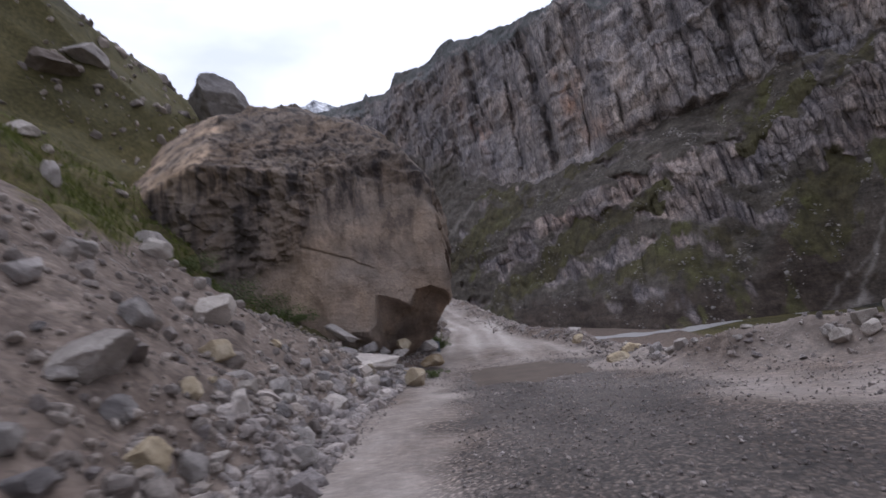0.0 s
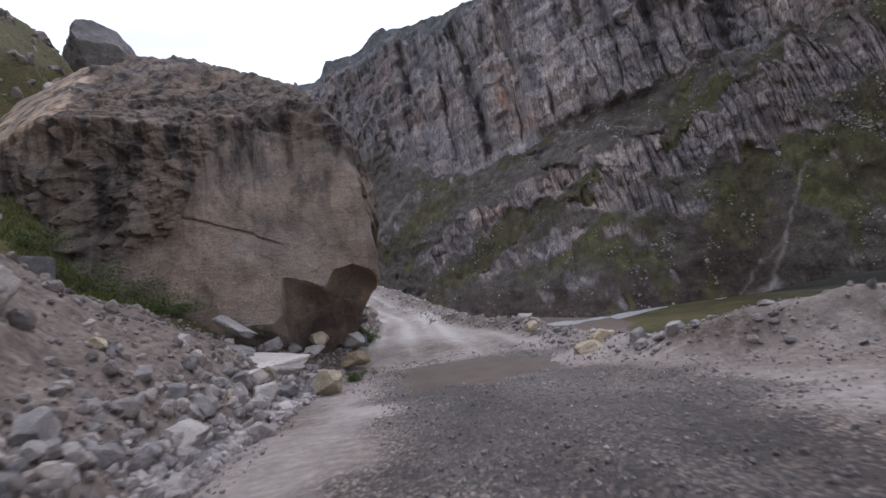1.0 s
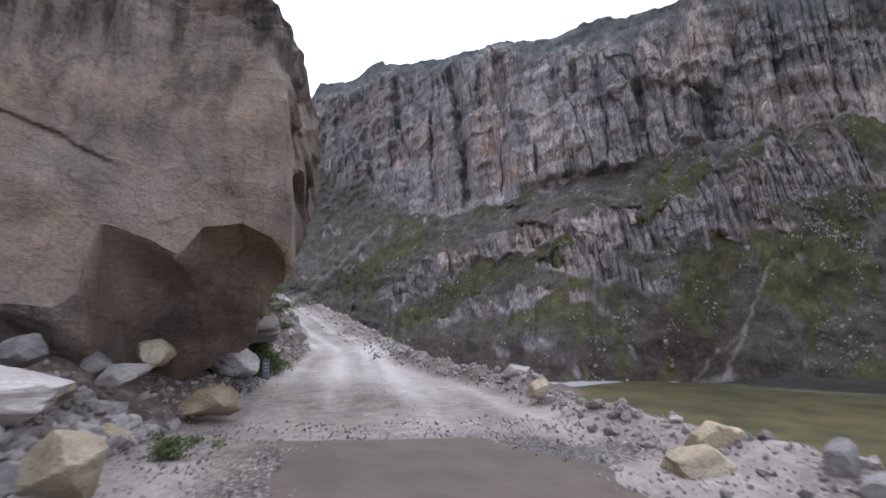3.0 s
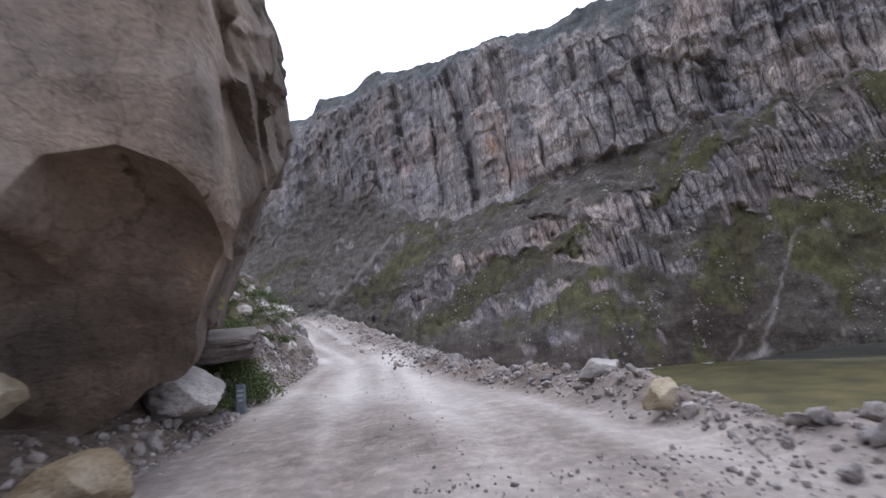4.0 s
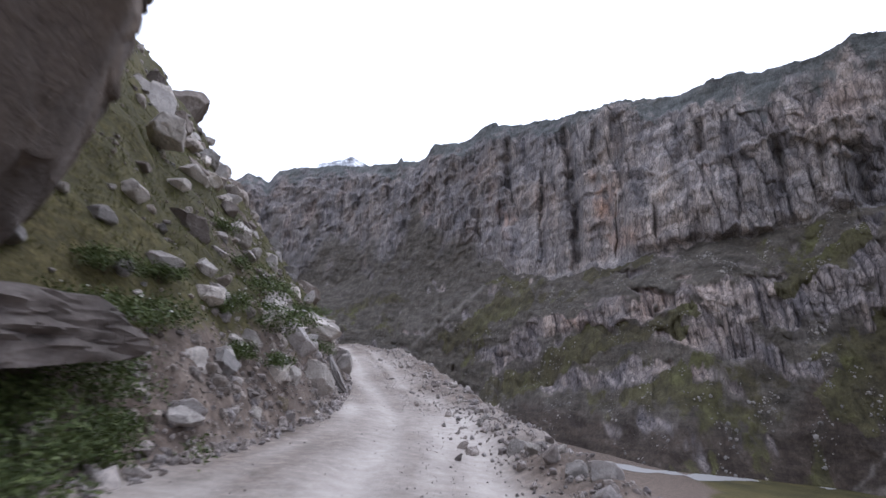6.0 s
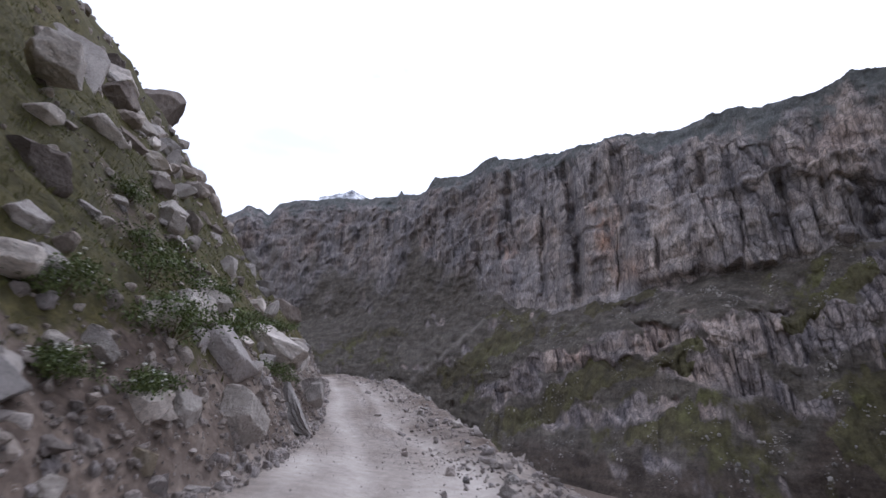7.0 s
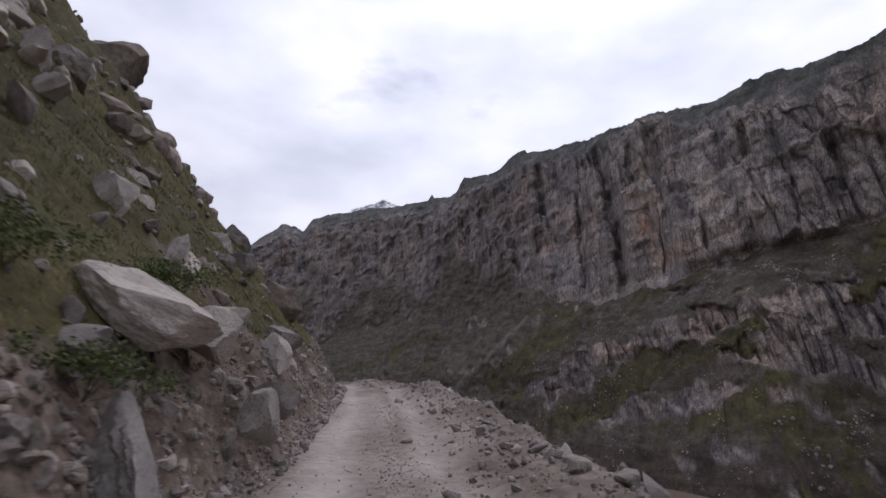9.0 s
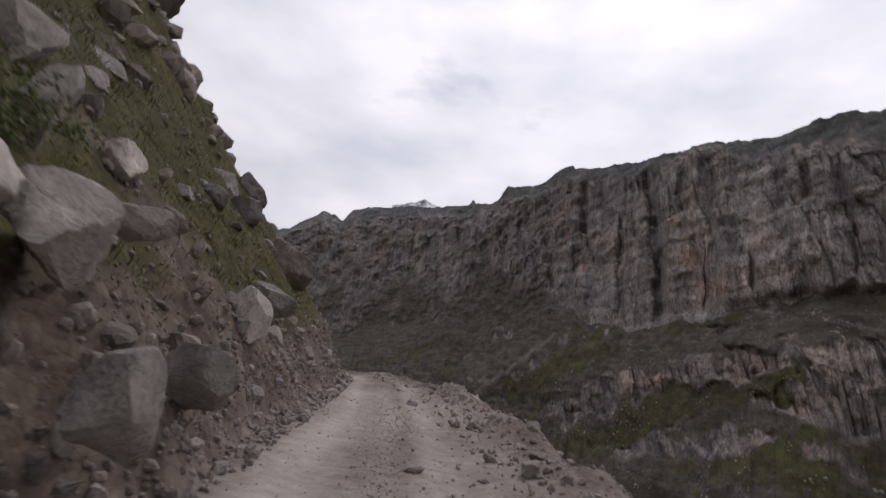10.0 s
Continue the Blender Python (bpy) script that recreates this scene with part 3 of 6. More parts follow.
dust = np.clip(ramp(D, 0.5, -0.6) * ramp(E_, 2.2, 0.6) * (np.interp(Y, [20, 28, 46, 54], [0.22, 0.12, 0.16, 0.06]) + np.interp(Y, [22, 26, 35, 50, 53], [0.12, 0.22, 0.54, 0.56, 0.30]) * lane + 0.25 * wheel + streak + 0.30 * fbm(X * 0.5, Y * 0.22, None, 49, 3)), 0, 1)
dust = np.where(Y < 24, np.clip(dust + 0.04 * ramp(X, 0.8, -0.6), 0, 1), dust)
edge_n = 0.9 * fbm(X * 0.5, Y * 0.5, None, 47, 4)
wet = ramp(X + 0.6 * edge_n, -1.1, 1.0) * ramp(X + 1.3 * edge_n, 7.2, 4.0) * ramp(Y + edge_n, 25.8, 23.2) * 0.85
V = np.stack([X, Y, Z], -1).reshape(-1, 3)
ground = new("ground", mesh_from("ground", V, sheet_faces(len(gy), len(gx)), M_GROUND, True, {"grass": G, "dust": dust, "wet": wet}))
tagged(ground, "dusty unpaved mountain road cut into a steep rubble hillside above a valley", "ground", kind="structure")

# the shallow ford
px, py = np.meshgrid(np.linspace(0.2, 6.0, 40), np.linspace(19.4, 25.2, 34))
pool = new("water", mesh_from("water", np.stack([px, py, np.full_like(px, -1.462)], -1).reshape(-1, 3), sheet_faces(34, 40), M_PUDDLE))
tagged(pool, "shallow brown muddy water lying across the dirt road", "puddle", kind="structure")

# ---- the far wall of the valley ----
REF = (2.4, 27.0, 0.2)
AZ_TOP = [-30, -24, -22.6, -21.2, -19, -18.2, -14.6, -11.4, -6.4, -6.0, -5.6, -3.5, -2.6, 0.8, 2.2, 3.5, 5.5, 8, 11.5, 13, 15.5, 17.7, 22.4, 24.8, 27.2, 29, 30.4, 31.6, 34.9, 37.2, 39.9, 45.4, 50, 60, 80, 120]
TOP = [13, 14.5, 15.9, 17.0, 16.8, 18.0, 18.9, 19.7, 20.5, 21.2, 20.9, 21.4, 22.9, 23.5, 24.8, 25.35, 25.3, 25.9, 26.5, 26.95, 27.6, 27.8, 28.0, 28.6, 29.35, 29.2, 29.45, 29.2, 29.5, 30.7, 30.3, 29.8, 28.3, 27, 25, 20]
AZ = [-30, -24, -21.5, -19, -11, -6.2, -5.8, -2.8, -2.2, 3, 4.5, 13, 15.3, 23, 29, 33, 40, 48, 60, 80, 120]
RTOP = [1600, 1550, 1500, 1450, 1200, 1020, 1010, 920, 900, 800, 760, 590, 560, 500, 460, 450, 440, 450, 470, 500, 520]
AZ2 = [-30, -20, -13, -5.5, 3, 8, 12.5, 18, 23, 27, 33, 37, 40, 43, 48, 60, 120]
FOOT = [4, 5.2, 7.0, 9.4, 10.9, 11.3, 10.7, 12.9, 14.3, 14.9, 15.6, 16.5, 16.8, 17.2, 17.5, 17, 15]
LTOP = [2.4, 2.8, 3.2, 4.0, 5.5, 6.3, 7.2, 8.6, 9.9, 10.0, 9.8, 11.8, 13.4, 13.0, 11.2, 10, 8]
LBOT = [1.0, 1.0, 0.8, 0.2, -0.6, 0.5, 1.6, 3.2, 3.9, 4.4, 4.6, 5.4, 7.4, 8.4, 7.0, 6, 5]
BASE = [-1, -1.5, -2.5, -4, -5.2, -5.8, -6.2, -6.4, -6.4, -6.0, -5.4, -4.8, -4.3, -3.9, -3.5, -3.4, -3.4]
na = 1240
az = np.interp(np.linspace(0, 1, na), [0, 0.04, 0.88, 1], [-30, -25, 52, 120])
sky_step = 0.30 * vnoise(az * 1.1, 5, 0, 51) + 0.16 * vnoise(az * 3.7, 5, 0, 52) + 0.10 * vnoise(az * 9, 5, 0, 53)
top = np.interp(az, AZ_TOP, TOP) + sky_step * 0.42
cap = np.interp(az, [-12, -5, 4, 13, 16, 20, 25, 30, 45], [0.10, 0.12, 0.14, 0.05, 0.05, 0.11, 0.20, 0.27, 0.25]) * (1 + 0.35 * fbm(az * 0.8, 4, None, 58, 3))
wig = 0.5 * fbm(az * 0.55, 1, None, 55, 5)
foot = np.interp(az, AZ2, FOOT) + wig
ltop = np.interp(az, AZ2, LTOP) + 0.8 * fbm(az * 0.5, 2, None, 56, 5)
lbot = np.interp(az, AZ2, LBOT) + 1.5 * fbm(az * 0.35, 3, None, 57, 5)
base = np.interp(az, AZ2, BASE) - 0.6
rtop = np.interp(az, AZ, RTOP)
brow = cap * foot + (1 - cap) * top
rbase = np.minimum(np.interp(az, [-30, -5, 10, 22, 34, 46, 120], [700, 620, 420, 330, 378, 430, 450]), rtop * 0.86)
rows, keys = [], []
for k, (n_rows, e0, e1, f0, f1) in enumerate([(46, base, lbot, 0.0, 0.42), (60, lbot, ltop, 0.42, 0.53), (46, ltop, foot, 0.53, 0.84), (112, foot, brow, 0.84, 0.918),
                                              (40, brow, top, 0.918, 1.0)]):
    for q in np.linspace(0, 1, n_rows, endpoint=False):
        rows.append((e0 + (e1 - e0) * q, rbase + (rtop - rbase) * (f0 + (f1 - f0) * q)))
        keys.append((k, q))
rows.append((top, rtop))
keys.append((4, 1.0))
for q in (0.05, 0.12, 0.3, 0.6):
    rows.append((None, rtop * (1 + q)))
    keys.append((5, q))
A2 = np.tile(az, (len(rows), 1))
R2 = np.stack([r for _, r in rows])
kind = np.array([k for k, _ in keys])[:, None] * np.ones((1, na))
frac = np.array([q for _, q in keys])[:, None] * np.ones((1, na))
H2 = np.stack([r * np.tan(np.radians(e)) if e is not None else rtop * np.tan(np.radians(top)) - 0.25 * (r - rtop) for e, r in rows])
arc = np.radians(A2) * np.minimum(R2, 900)
cliffy = np.where(kind == 3, ramp(frac, 0, 0.06), np.where(kind == 1, np.sin(np.pi * np.clip(frac, 0.02, 0.98)) ** 0.4, np.where(kind == 4, 0.85 * ramp(frac, 0.55, 0.0) + 0.15, 0.0)))
far_wall = ramp(A2, 7, 2)
cliffy = cliffy * np.where((kind == 1), ramp(fbm(A2 * 0.42, frac * 2.4, None, 61, 5) + 0.18, -0.12, 0.22), 1)
outcrop = ramp(fbm(A2 * 0.55, frac * 4 + kind * 5, None, 164, 4), 0.0, 0.5)
cliffy = np.where(kind == 1, cliffy * (1 - 0.7 * ramp(A2, 2, -5)), cliffy)
cliffy = np.where(kind == 0, 0.75 * outcrop * ramp(frac, 0.12, 0.3) * ramp(A2, 44, 37), np.where(kind == 2, 0.55 * outcrop, cliffy))
# the wall at the head of the valley runs out into its own debris
cliffy = np.where(kind == 3, cliffy * (1 - far_wall * ramp(0.42 - frac + 0.35 * fbm(A2 * 0.5, frac * 3, None, 173, 4), -0.1, 0.35)), cliffy)
# slanting bands of turf, rock and scree on the lower slopes, in degrees from the foot of the giant boulder
EL = np.degrees(np.arctan2(H2, R2))
AW, EW = A2 + 0.7 * fbm(A2 * 0.7, EL * 0.7, None, 175, 4), EL + 0.6 * fbm(A2 * 0.7 + 9, EL * 0.7, None, 176, 4)


def slant(a0, e0, a1, e1, wide, a=None, e=None):
    a, e = AW if a is None else a, EW if e is None else e
    t = np.clip(((a - a0) * (a1 - a0) + (e - e0) * (e1 - e0)) / ((a1 - a0) ** 2 + (e1 - e0) ** 2), 0, 1)
    return np.exp(-(((a - a0 - t * (a1 - a0)) ** 2 + (e - e0 - t * (e1 - e0)) ** 2) / wide ** 2))


lower = kind < 3
turf = np.clip(slant(1.2, 3.9, 8.6, 8.8, 0.95) + slant(8.2, -0.6, 15.3, 4.6, 1.25) + slant(14.5, 4.4, 22.8, 7.0, 1.1) + slant(18.6, -0.2, 22.7, 2.2, 1.0) + slant(22.7, 2.0, 25.8, 0.4, 0.9) + slant(14.6, 11.2, 19.6, 12.6, 0.55)
               + slant(30.8, 10.3, 37.2, 14.1, 0.75) + slant(35.2, 0.2, 38.4, 7.0, 1.7) + 0.45 * slant(-13.5, 3.2, -4.2, 7.2, 1.1) + 0.5 * slant(4.0, 9.2, 8.6, 10.6, 0.7), 0, 1) * lower
outcrops = np.clip(slant(6.0, 1.2, 10.0, 5.4, 0.95) + slant(10.0, 5.6, 19.5, 8.0, 0.85) + slant(21.5, 8.9, 30.0, 9.0, 1.35) + slant(30.0, 8.6, 40.0, 11.0, 2.1) + slant(39.0, 12.6, 48.0, 15.2, 2.0) + slant(22.5, 6.3, 28.5, 5.0, 1.0) + slant(28.5, 5.0, 33.0, 3.0, 0.9)
                   + slant(10.6, -0.2, 21.5, 3.2, 0.6) + slant(24.0, 3.2, 28.0, 1.2, 0.5), 0, 1) * lower
cliffy = np.where(lower, np.maximum(0.35 * cliffy * ramp(A2, 4, 6.5), 0.95 * ramp(outcrops + 0.5 * fbm(arc / 15, H2 / 11, None, 184, 4), 0.22, 0.62)) * (1 - 0.95 * ramp(turf - 0.5 * outcrops, 0.2, 0.6)), cliffy)
soft = np.concatenate([cliffy[:1], cliffy[:1], cliffy, cliffy[-1:], cliffy[-1:]])
cliffy = (soft[:-4] + 2 * soft[1:-3] + 3 * soft[2:-2] + 2 * soft[3:-1] + soft[4:]) / 9
lean = H2 * 0.05
aw = arc + lean + 8 * fbm(arc / 34, H2 / 420, None, 161, 4) + 1.3 * fbm(arc / 16, H2 / 70, None, 162, 3)
jointed = ramp(fbm(arc / 70, H2 / 45, None, 163, 3), -0.5, 0.5)
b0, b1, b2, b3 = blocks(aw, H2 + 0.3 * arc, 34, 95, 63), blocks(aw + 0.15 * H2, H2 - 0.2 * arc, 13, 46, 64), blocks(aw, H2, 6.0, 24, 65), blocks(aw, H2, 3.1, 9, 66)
column = 13.0 * fbm(aw / 52, H2 / 190, None, 62, 3) + 6.5 * b0 + (1.6 + 3.4 * jointed) * b1 + (1.0 + 2.4 * jointed) * b2 + (0.4 + 1.3 * jointed) * b3
low_tier = 5.0 * fbm(aw / 30, H2 / 60, None, 177, 3) + 3.6 * b1 + 4.2 * b2 + 2.6 * b3
column = np.where(kind < 3, low_tier, column)
cleft = np.clip(ridged(aw / 38, H2 / 400, None, 166, 2) - 1.05, 0, 1) / 0.45
ledge = 2.6 * vnoise(arc / 60, H2 / 8.5, None, 66) + 1.8 * vnoise(arc / 13, H2 / 5, None, 67)
slope_rough = 2.6 * fbm(arc / 22, H2 / 16, None, 68, 4) + 2.4 * np.clip(blocks(aw, H2, 7, 9, 170) - 0.45, 0, 1)
# random tone of the blocks, plus relief shading in colour: recesses and grooves darker
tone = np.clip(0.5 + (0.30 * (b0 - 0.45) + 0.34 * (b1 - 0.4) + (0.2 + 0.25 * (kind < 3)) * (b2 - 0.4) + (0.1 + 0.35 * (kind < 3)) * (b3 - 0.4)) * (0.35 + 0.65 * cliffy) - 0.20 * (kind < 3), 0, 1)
scale = np.clip(R2 / 480, 0.8, 1.8)
crag = 9 * ridged(arc / 42 + H2 / 160, H2 / 130, None, 168, 4) + 5.0 * fbm(arc / 15, H2 / 19, None, 169, 5, 0.6)
column = column * (1 - 0.6 * far_wall) + 0.8 * crag * far_wall
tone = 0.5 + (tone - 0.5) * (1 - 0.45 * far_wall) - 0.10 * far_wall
push = scale * (cliffy * (column - 6 + ledge * (1 - 0.75 * far_wall) - 15 * np.clip(cleft, 0, 1.2) * (1 - 0.9 * far_wall) + 3.2 * fbm(arc / 10, H2 / 13, None, 69, 4) * 0.6) + (1 - cliffy) * slope_rough)
# deep recesses and clefts in the main wall: bearing, lower and upper elevation, half width, depth
face_wall = kind == 3
for a0, e0, e1, wide, deep in [(13.3, 11.2, 18.8, 0.42, 13), (14.4, 22.5, 25.5, 0.30, 10), (37.6, 17.2, 22.0, 0.75, 16), (31.5, 18.6, 22.8, 0.42, 11), (5.6, 19.5, 24.6, 0.40, 13), (3.1, 13.6, 17.0, 0.55, 12), (20.6, 15.0, 18.0, 0.14, 8), (24.6, 22.4, 24.6, 0.35, 9),
                               (17.0, 13.5, 19.5, 0.10, 6), (28.0, 16.0, 21.0, 0.12, 6), (9.6, 14.0, 22.0, 0.20, 9), (34.6, 19.0, 22.5, 0.22, 8)]:
    inside = np.exp(-((A2 - a0 + 0.5 * wide ** 0.5 * fbm(EL * 0.8, a0, None, 179, 3) + 0.05 * (EL - e0)) / (wide * (1 + 0.5 * vnoise(EL * 1.3, a0 + 5, None, 183)))) ** 2) * ramp(EL, e0 - 0.6, e0 + 0.4) * ramp(EL, e1 + 0.5, e1 - 0.8)
    push = push - deep * inside * face_wall * scale
# the wall stands in two tiers: the upper one sets back over a broken ledge
tier = np.interp(A2, [-10, 5, 15, 20, 27, 33, 45], [17, 20.5, 21.6, 21.0, 22.4, 23.4, 24]) + 0.5 * fbm(A2 * 0.7, 2, None, 180, 4)
push = push - 5.5 * ramp(EL, tier - 0.12, tier + 0.25) * np.where(kind == 4, 1 - frac, face_wall) * scale + 2.0 * np.exp(-((EL - tier + 0.3) / 0.25) ** 2) * face_wall * scale
R3 = R2 - np.where(kind < 5, push, 0)
warp_h = 4.5 * fbm(arc / 30, H2 / 60, None, 171, 4) + 2.0 * fbm(arc / 7, H2 / 9, None, 172, 3)
H3 = H2 + warp_h * np.where(kind == 4, 1 - frac, np.where(kind == 5, 0, 1)) * np.where(kind == 0, ramp(frac, 0, 0.4), 1)
CX = REF[0] + R3 * np.sin(np.radians(A2))
CY = REF[1] + R3 * np.cos(np.radians(A2))
CZ = REF[2] + H3
pg = fbm(A2 * 0.22, frac * 1.5 + kind * 7, 0, 71, 4)
right = ramp(A2, 34, 41)
g0 = ramp(pg + 0.75 * ramp(frac, 0.15, 0.7) + 0.35 * right, 0.10, 0.65) * ramp(A2, -3, 5)
g2 = ramp(pg + 0.30 - 0.5 * np.abs(frac - 0.45), 0.02, 0.5) * ramp(A2, 1, 7) * 0.85
g1 = ramp(fbm(A2 * 0.4, frac * 2, 0, 72, 3), -0.35, 0.25) * 0.85 * (1 - cliffy) * ramp(A2, -3, 5) + 0.5 * right * ramp(A2, 38, 43)
grass = np.select([kind == 0, kind == 1, kind == 2], [g0, g1, g2], 0.06 * ramp(pg, 0.2, 0.6))
talus = np.select([kind == 0, kind == 1, kind == 2, kind == 4], [1 - ramp(cliffy, 0.2, 0.7), 1 - ramp(cliffy, 0.2, 0.7), 1 - ramp(cliffy, 0.2, 0.7), 0 * A2], np.where(kind == 3, far_wall * (1 - cliffy), 0.0))
# pale scree chutes: one down the right-hand meadow slope, one down to the gorge
kink = 0.22 * vnoise(EL * 1.7, 3, None, 78)
chute = slant(38.1, -4.8, 39.9, 0.1, 0.20, A2 + kink, EL) + slant(39.9, 0.1, 42.5, 5.8, 0.15, A2 + kink, EL) + 0.7 * slant(35.6, -5.2, 37.6, -2.6, 0.13, A2 + kink, EL) + 0.6 * slant(37.6, -2.6, 39.7, 0.0, 0.10, A2 + kink, EL)
chute = (chute + 0.9 * slant(35.8, -5.6, 38.8, -5.3, 0.55)) * lower
gully = slant(-4.7, 1.1, 4.2, 9.1, 0.17, A2 + 0.12 * vnoise(EL * 2, 1, None, 75), EL) * lower
fan = (0.8 * slant(-6.0, -0.2, -2.4, 3.3, 0.42) + 0.45 * slant(-8.5, -1.2, -5.0, 1.2, 0.9) + 0.35 * slant(-3.0, 4.6, 1.0, 7.6, 0.5)) * lower
scree = np.clip((chute * 0.75 + gully * 0.6 + 0.55 * fan) * (0.75 + 0.5 * vnoise(arc / 6, H2 / 6, None, 76)), 0, 1)
soil_k = np.where(kind == 0, ramp(frac + 0.25 * pg, 0.62, 0.30), 0) * ramp(A2, 44, 36)
head = ramp(A2, 0, -6)
grass = np.where(lower, np.maximum(grass * np.where(A2 < 33, 0.72, 0.9) * (1 - cliffy), 0.95 * ramp(turf, 0.15, 0.6)), grass)
grass = np.where((kind == 2) | (kind == 1), np.maximum(grass, head * ramp(pg, -0.2, 0.5) * 0.5), grass)
heath = np.clip(np.where(kind == 4, 0.85 * ramp(frac + 0.5 * fbm(A2 * 0.9, frac * 3, None, 181, 5), 0.05, 0.75), 0) + (kind == 5), 0, 1)
rust = np.clip(slant(15.1, 20.9, 15.6, 17.5, 1.0) + 0.7 * slant(3.9, 18.5, 6.5, 15.5, 0.7) + 0.45 * slant(16.5, 15.0, 18.5, 14.5, 0.8) + 0.4 * slant(25.5, 20.5, 30, 20.5, 0.6), 0, 1) * ramp(fbm(arc / 9, H2 / 16, None, 182, 4), -0.5, 0.5) * (kind == 3) + 0.10 * lower
CV = np.stack([CX, CY, CZ], -1).reshape(-1, 3)
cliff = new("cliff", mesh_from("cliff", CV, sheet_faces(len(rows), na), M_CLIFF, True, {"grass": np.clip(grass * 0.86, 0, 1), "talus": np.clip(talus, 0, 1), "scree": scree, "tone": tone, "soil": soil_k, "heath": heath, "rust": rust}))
tagged(cliff, "grey columnar cliff wall with green ledges across the valley", "cliff", kind="structure")

# fallen blocks strewn over the slopes of the wall
rng = np.random.RandomState(61)
pick = np.nonzero((((kind == 0) & (frac > 0.04)) | (kind == 2) | (kind == 1)).ravel() & (A2.ravel() > -4) & (A2.ravel() < 50) & (cliffy.ravel() < 0.35))[0]
pick = rng.choice(pick, 9000, replace=False)
pick = pick[fbm(A2.ravel()[pick] * 0.7, frac.ravel()[pick] * 3, None, 174, 3) + rng.normal(0, 0.15, 9000) > 0.38]
size = np.clip(rng.lognormal(-0.25, 0.5, len(pick)), 0.4, 2.6)
size = size * np.where(A2.ravel()[pick] > 24, 1.15, 0.9)
verts, faces, start = [], [], 0
for k in range(6):
    v, f = stone_shape(700 + k, 1, 7, 0.015, 0.03)
    own = pick[k::6]
    s = size[k::6]
    ang = rng.uniform(0, 2 * np.pi, len(own))
    q = v[None] * (s[:, None, None] * rng.uniform(0.45, 0.8, (len(own), 1, 3)))
    ca, sb = np.cos(ang)[:, None], np.sin(ang)[:, None]
    q = np.stack([q[..., 0] * ca - q[..., 1] * sb, q[..., 0] * sb + q[..., 1] * ca, q[..., 2]], -1) + CV[own][:, None]
    verts.append(q.reshape(-1, 3))
    faces.append((f[None] + (np.arange(len(own)) * len(v))[:, None, None] + start).reshape(-1, 3))
    start += len(own) * len(v)
tagged(new("cliff_debris", mesh_from("cliff_debris", np.concatenate(verts), np.concatenate(faces), M_DEBRIS, False)), "pale fallen blocks scattered over the grassy slopes below the cliff", "rubble", kind="stuff")

# snowy summit beyond the wall
sa_, sr_ = np.meshgrid(np.linspace(-14.5, -8.2, 60), np.linspace(0, 1, 26))
peak = 20.65 - 0.42 * np.abs(sa_ + 11.0) ** 0.9 + 0.10 * fbm(sa_ * 2.2, 0, None, 81, 3)
sd = 2300 - 500 * (1 - sr_) + 30 * fbm(sa_ * 2, sr_ * 6, 0, 82, 4)
sz = sd * np.tan(np.radians(14 + (peak - 14) * sr_))
S = np.stack([REF[0] + sd * np.sin(np.radians(sa_)), REF[1] + sd * np.cos(np.radians(sa_)), sz], -1).reshape(-1, 3)
snow = new("backdrop", mesh_from("backdrop", S, sheet_faces(26, 60), M_SNOW))
tagged(snow, "distant snow-streaked mountain summit behind the cliff", "mountain", kind="structure")

# river along the foot of the wall
ra = np.linspace(3, 36, 130)
mid_r = np.interp(ra, [3, 14, 20, 28, 34, 36], [345, 330, 326, 348, 385, 420]) + 7 * vnoise(ra * 0.5, 0, 0, 85)
half = np.interp(ra, [3, 14, 22, 31, 36], [6, 5, 9, 9, 3]) * (1 + 0.9 * vnoise(ra * 0.9, 2, None, 86))
strip = []
for k in np.linspace(-1, 1, 7):
    rr = mid_r + k * half
    strip.append(np.stack([REF[0] + rr * np.sin(np.radians(ra)), REF[1] + rr * np.cos(np.radians(ra)), np.full_like(ra, FLOOR_Z + 0.22)], -1))
river = new("river", mesh_from("river", np.concatenate(strip), sheet_faces(7, 130), M_RIVER))
tagged(river, "pale grey glacial river along the foot of the cliff", "river", kind="structure")

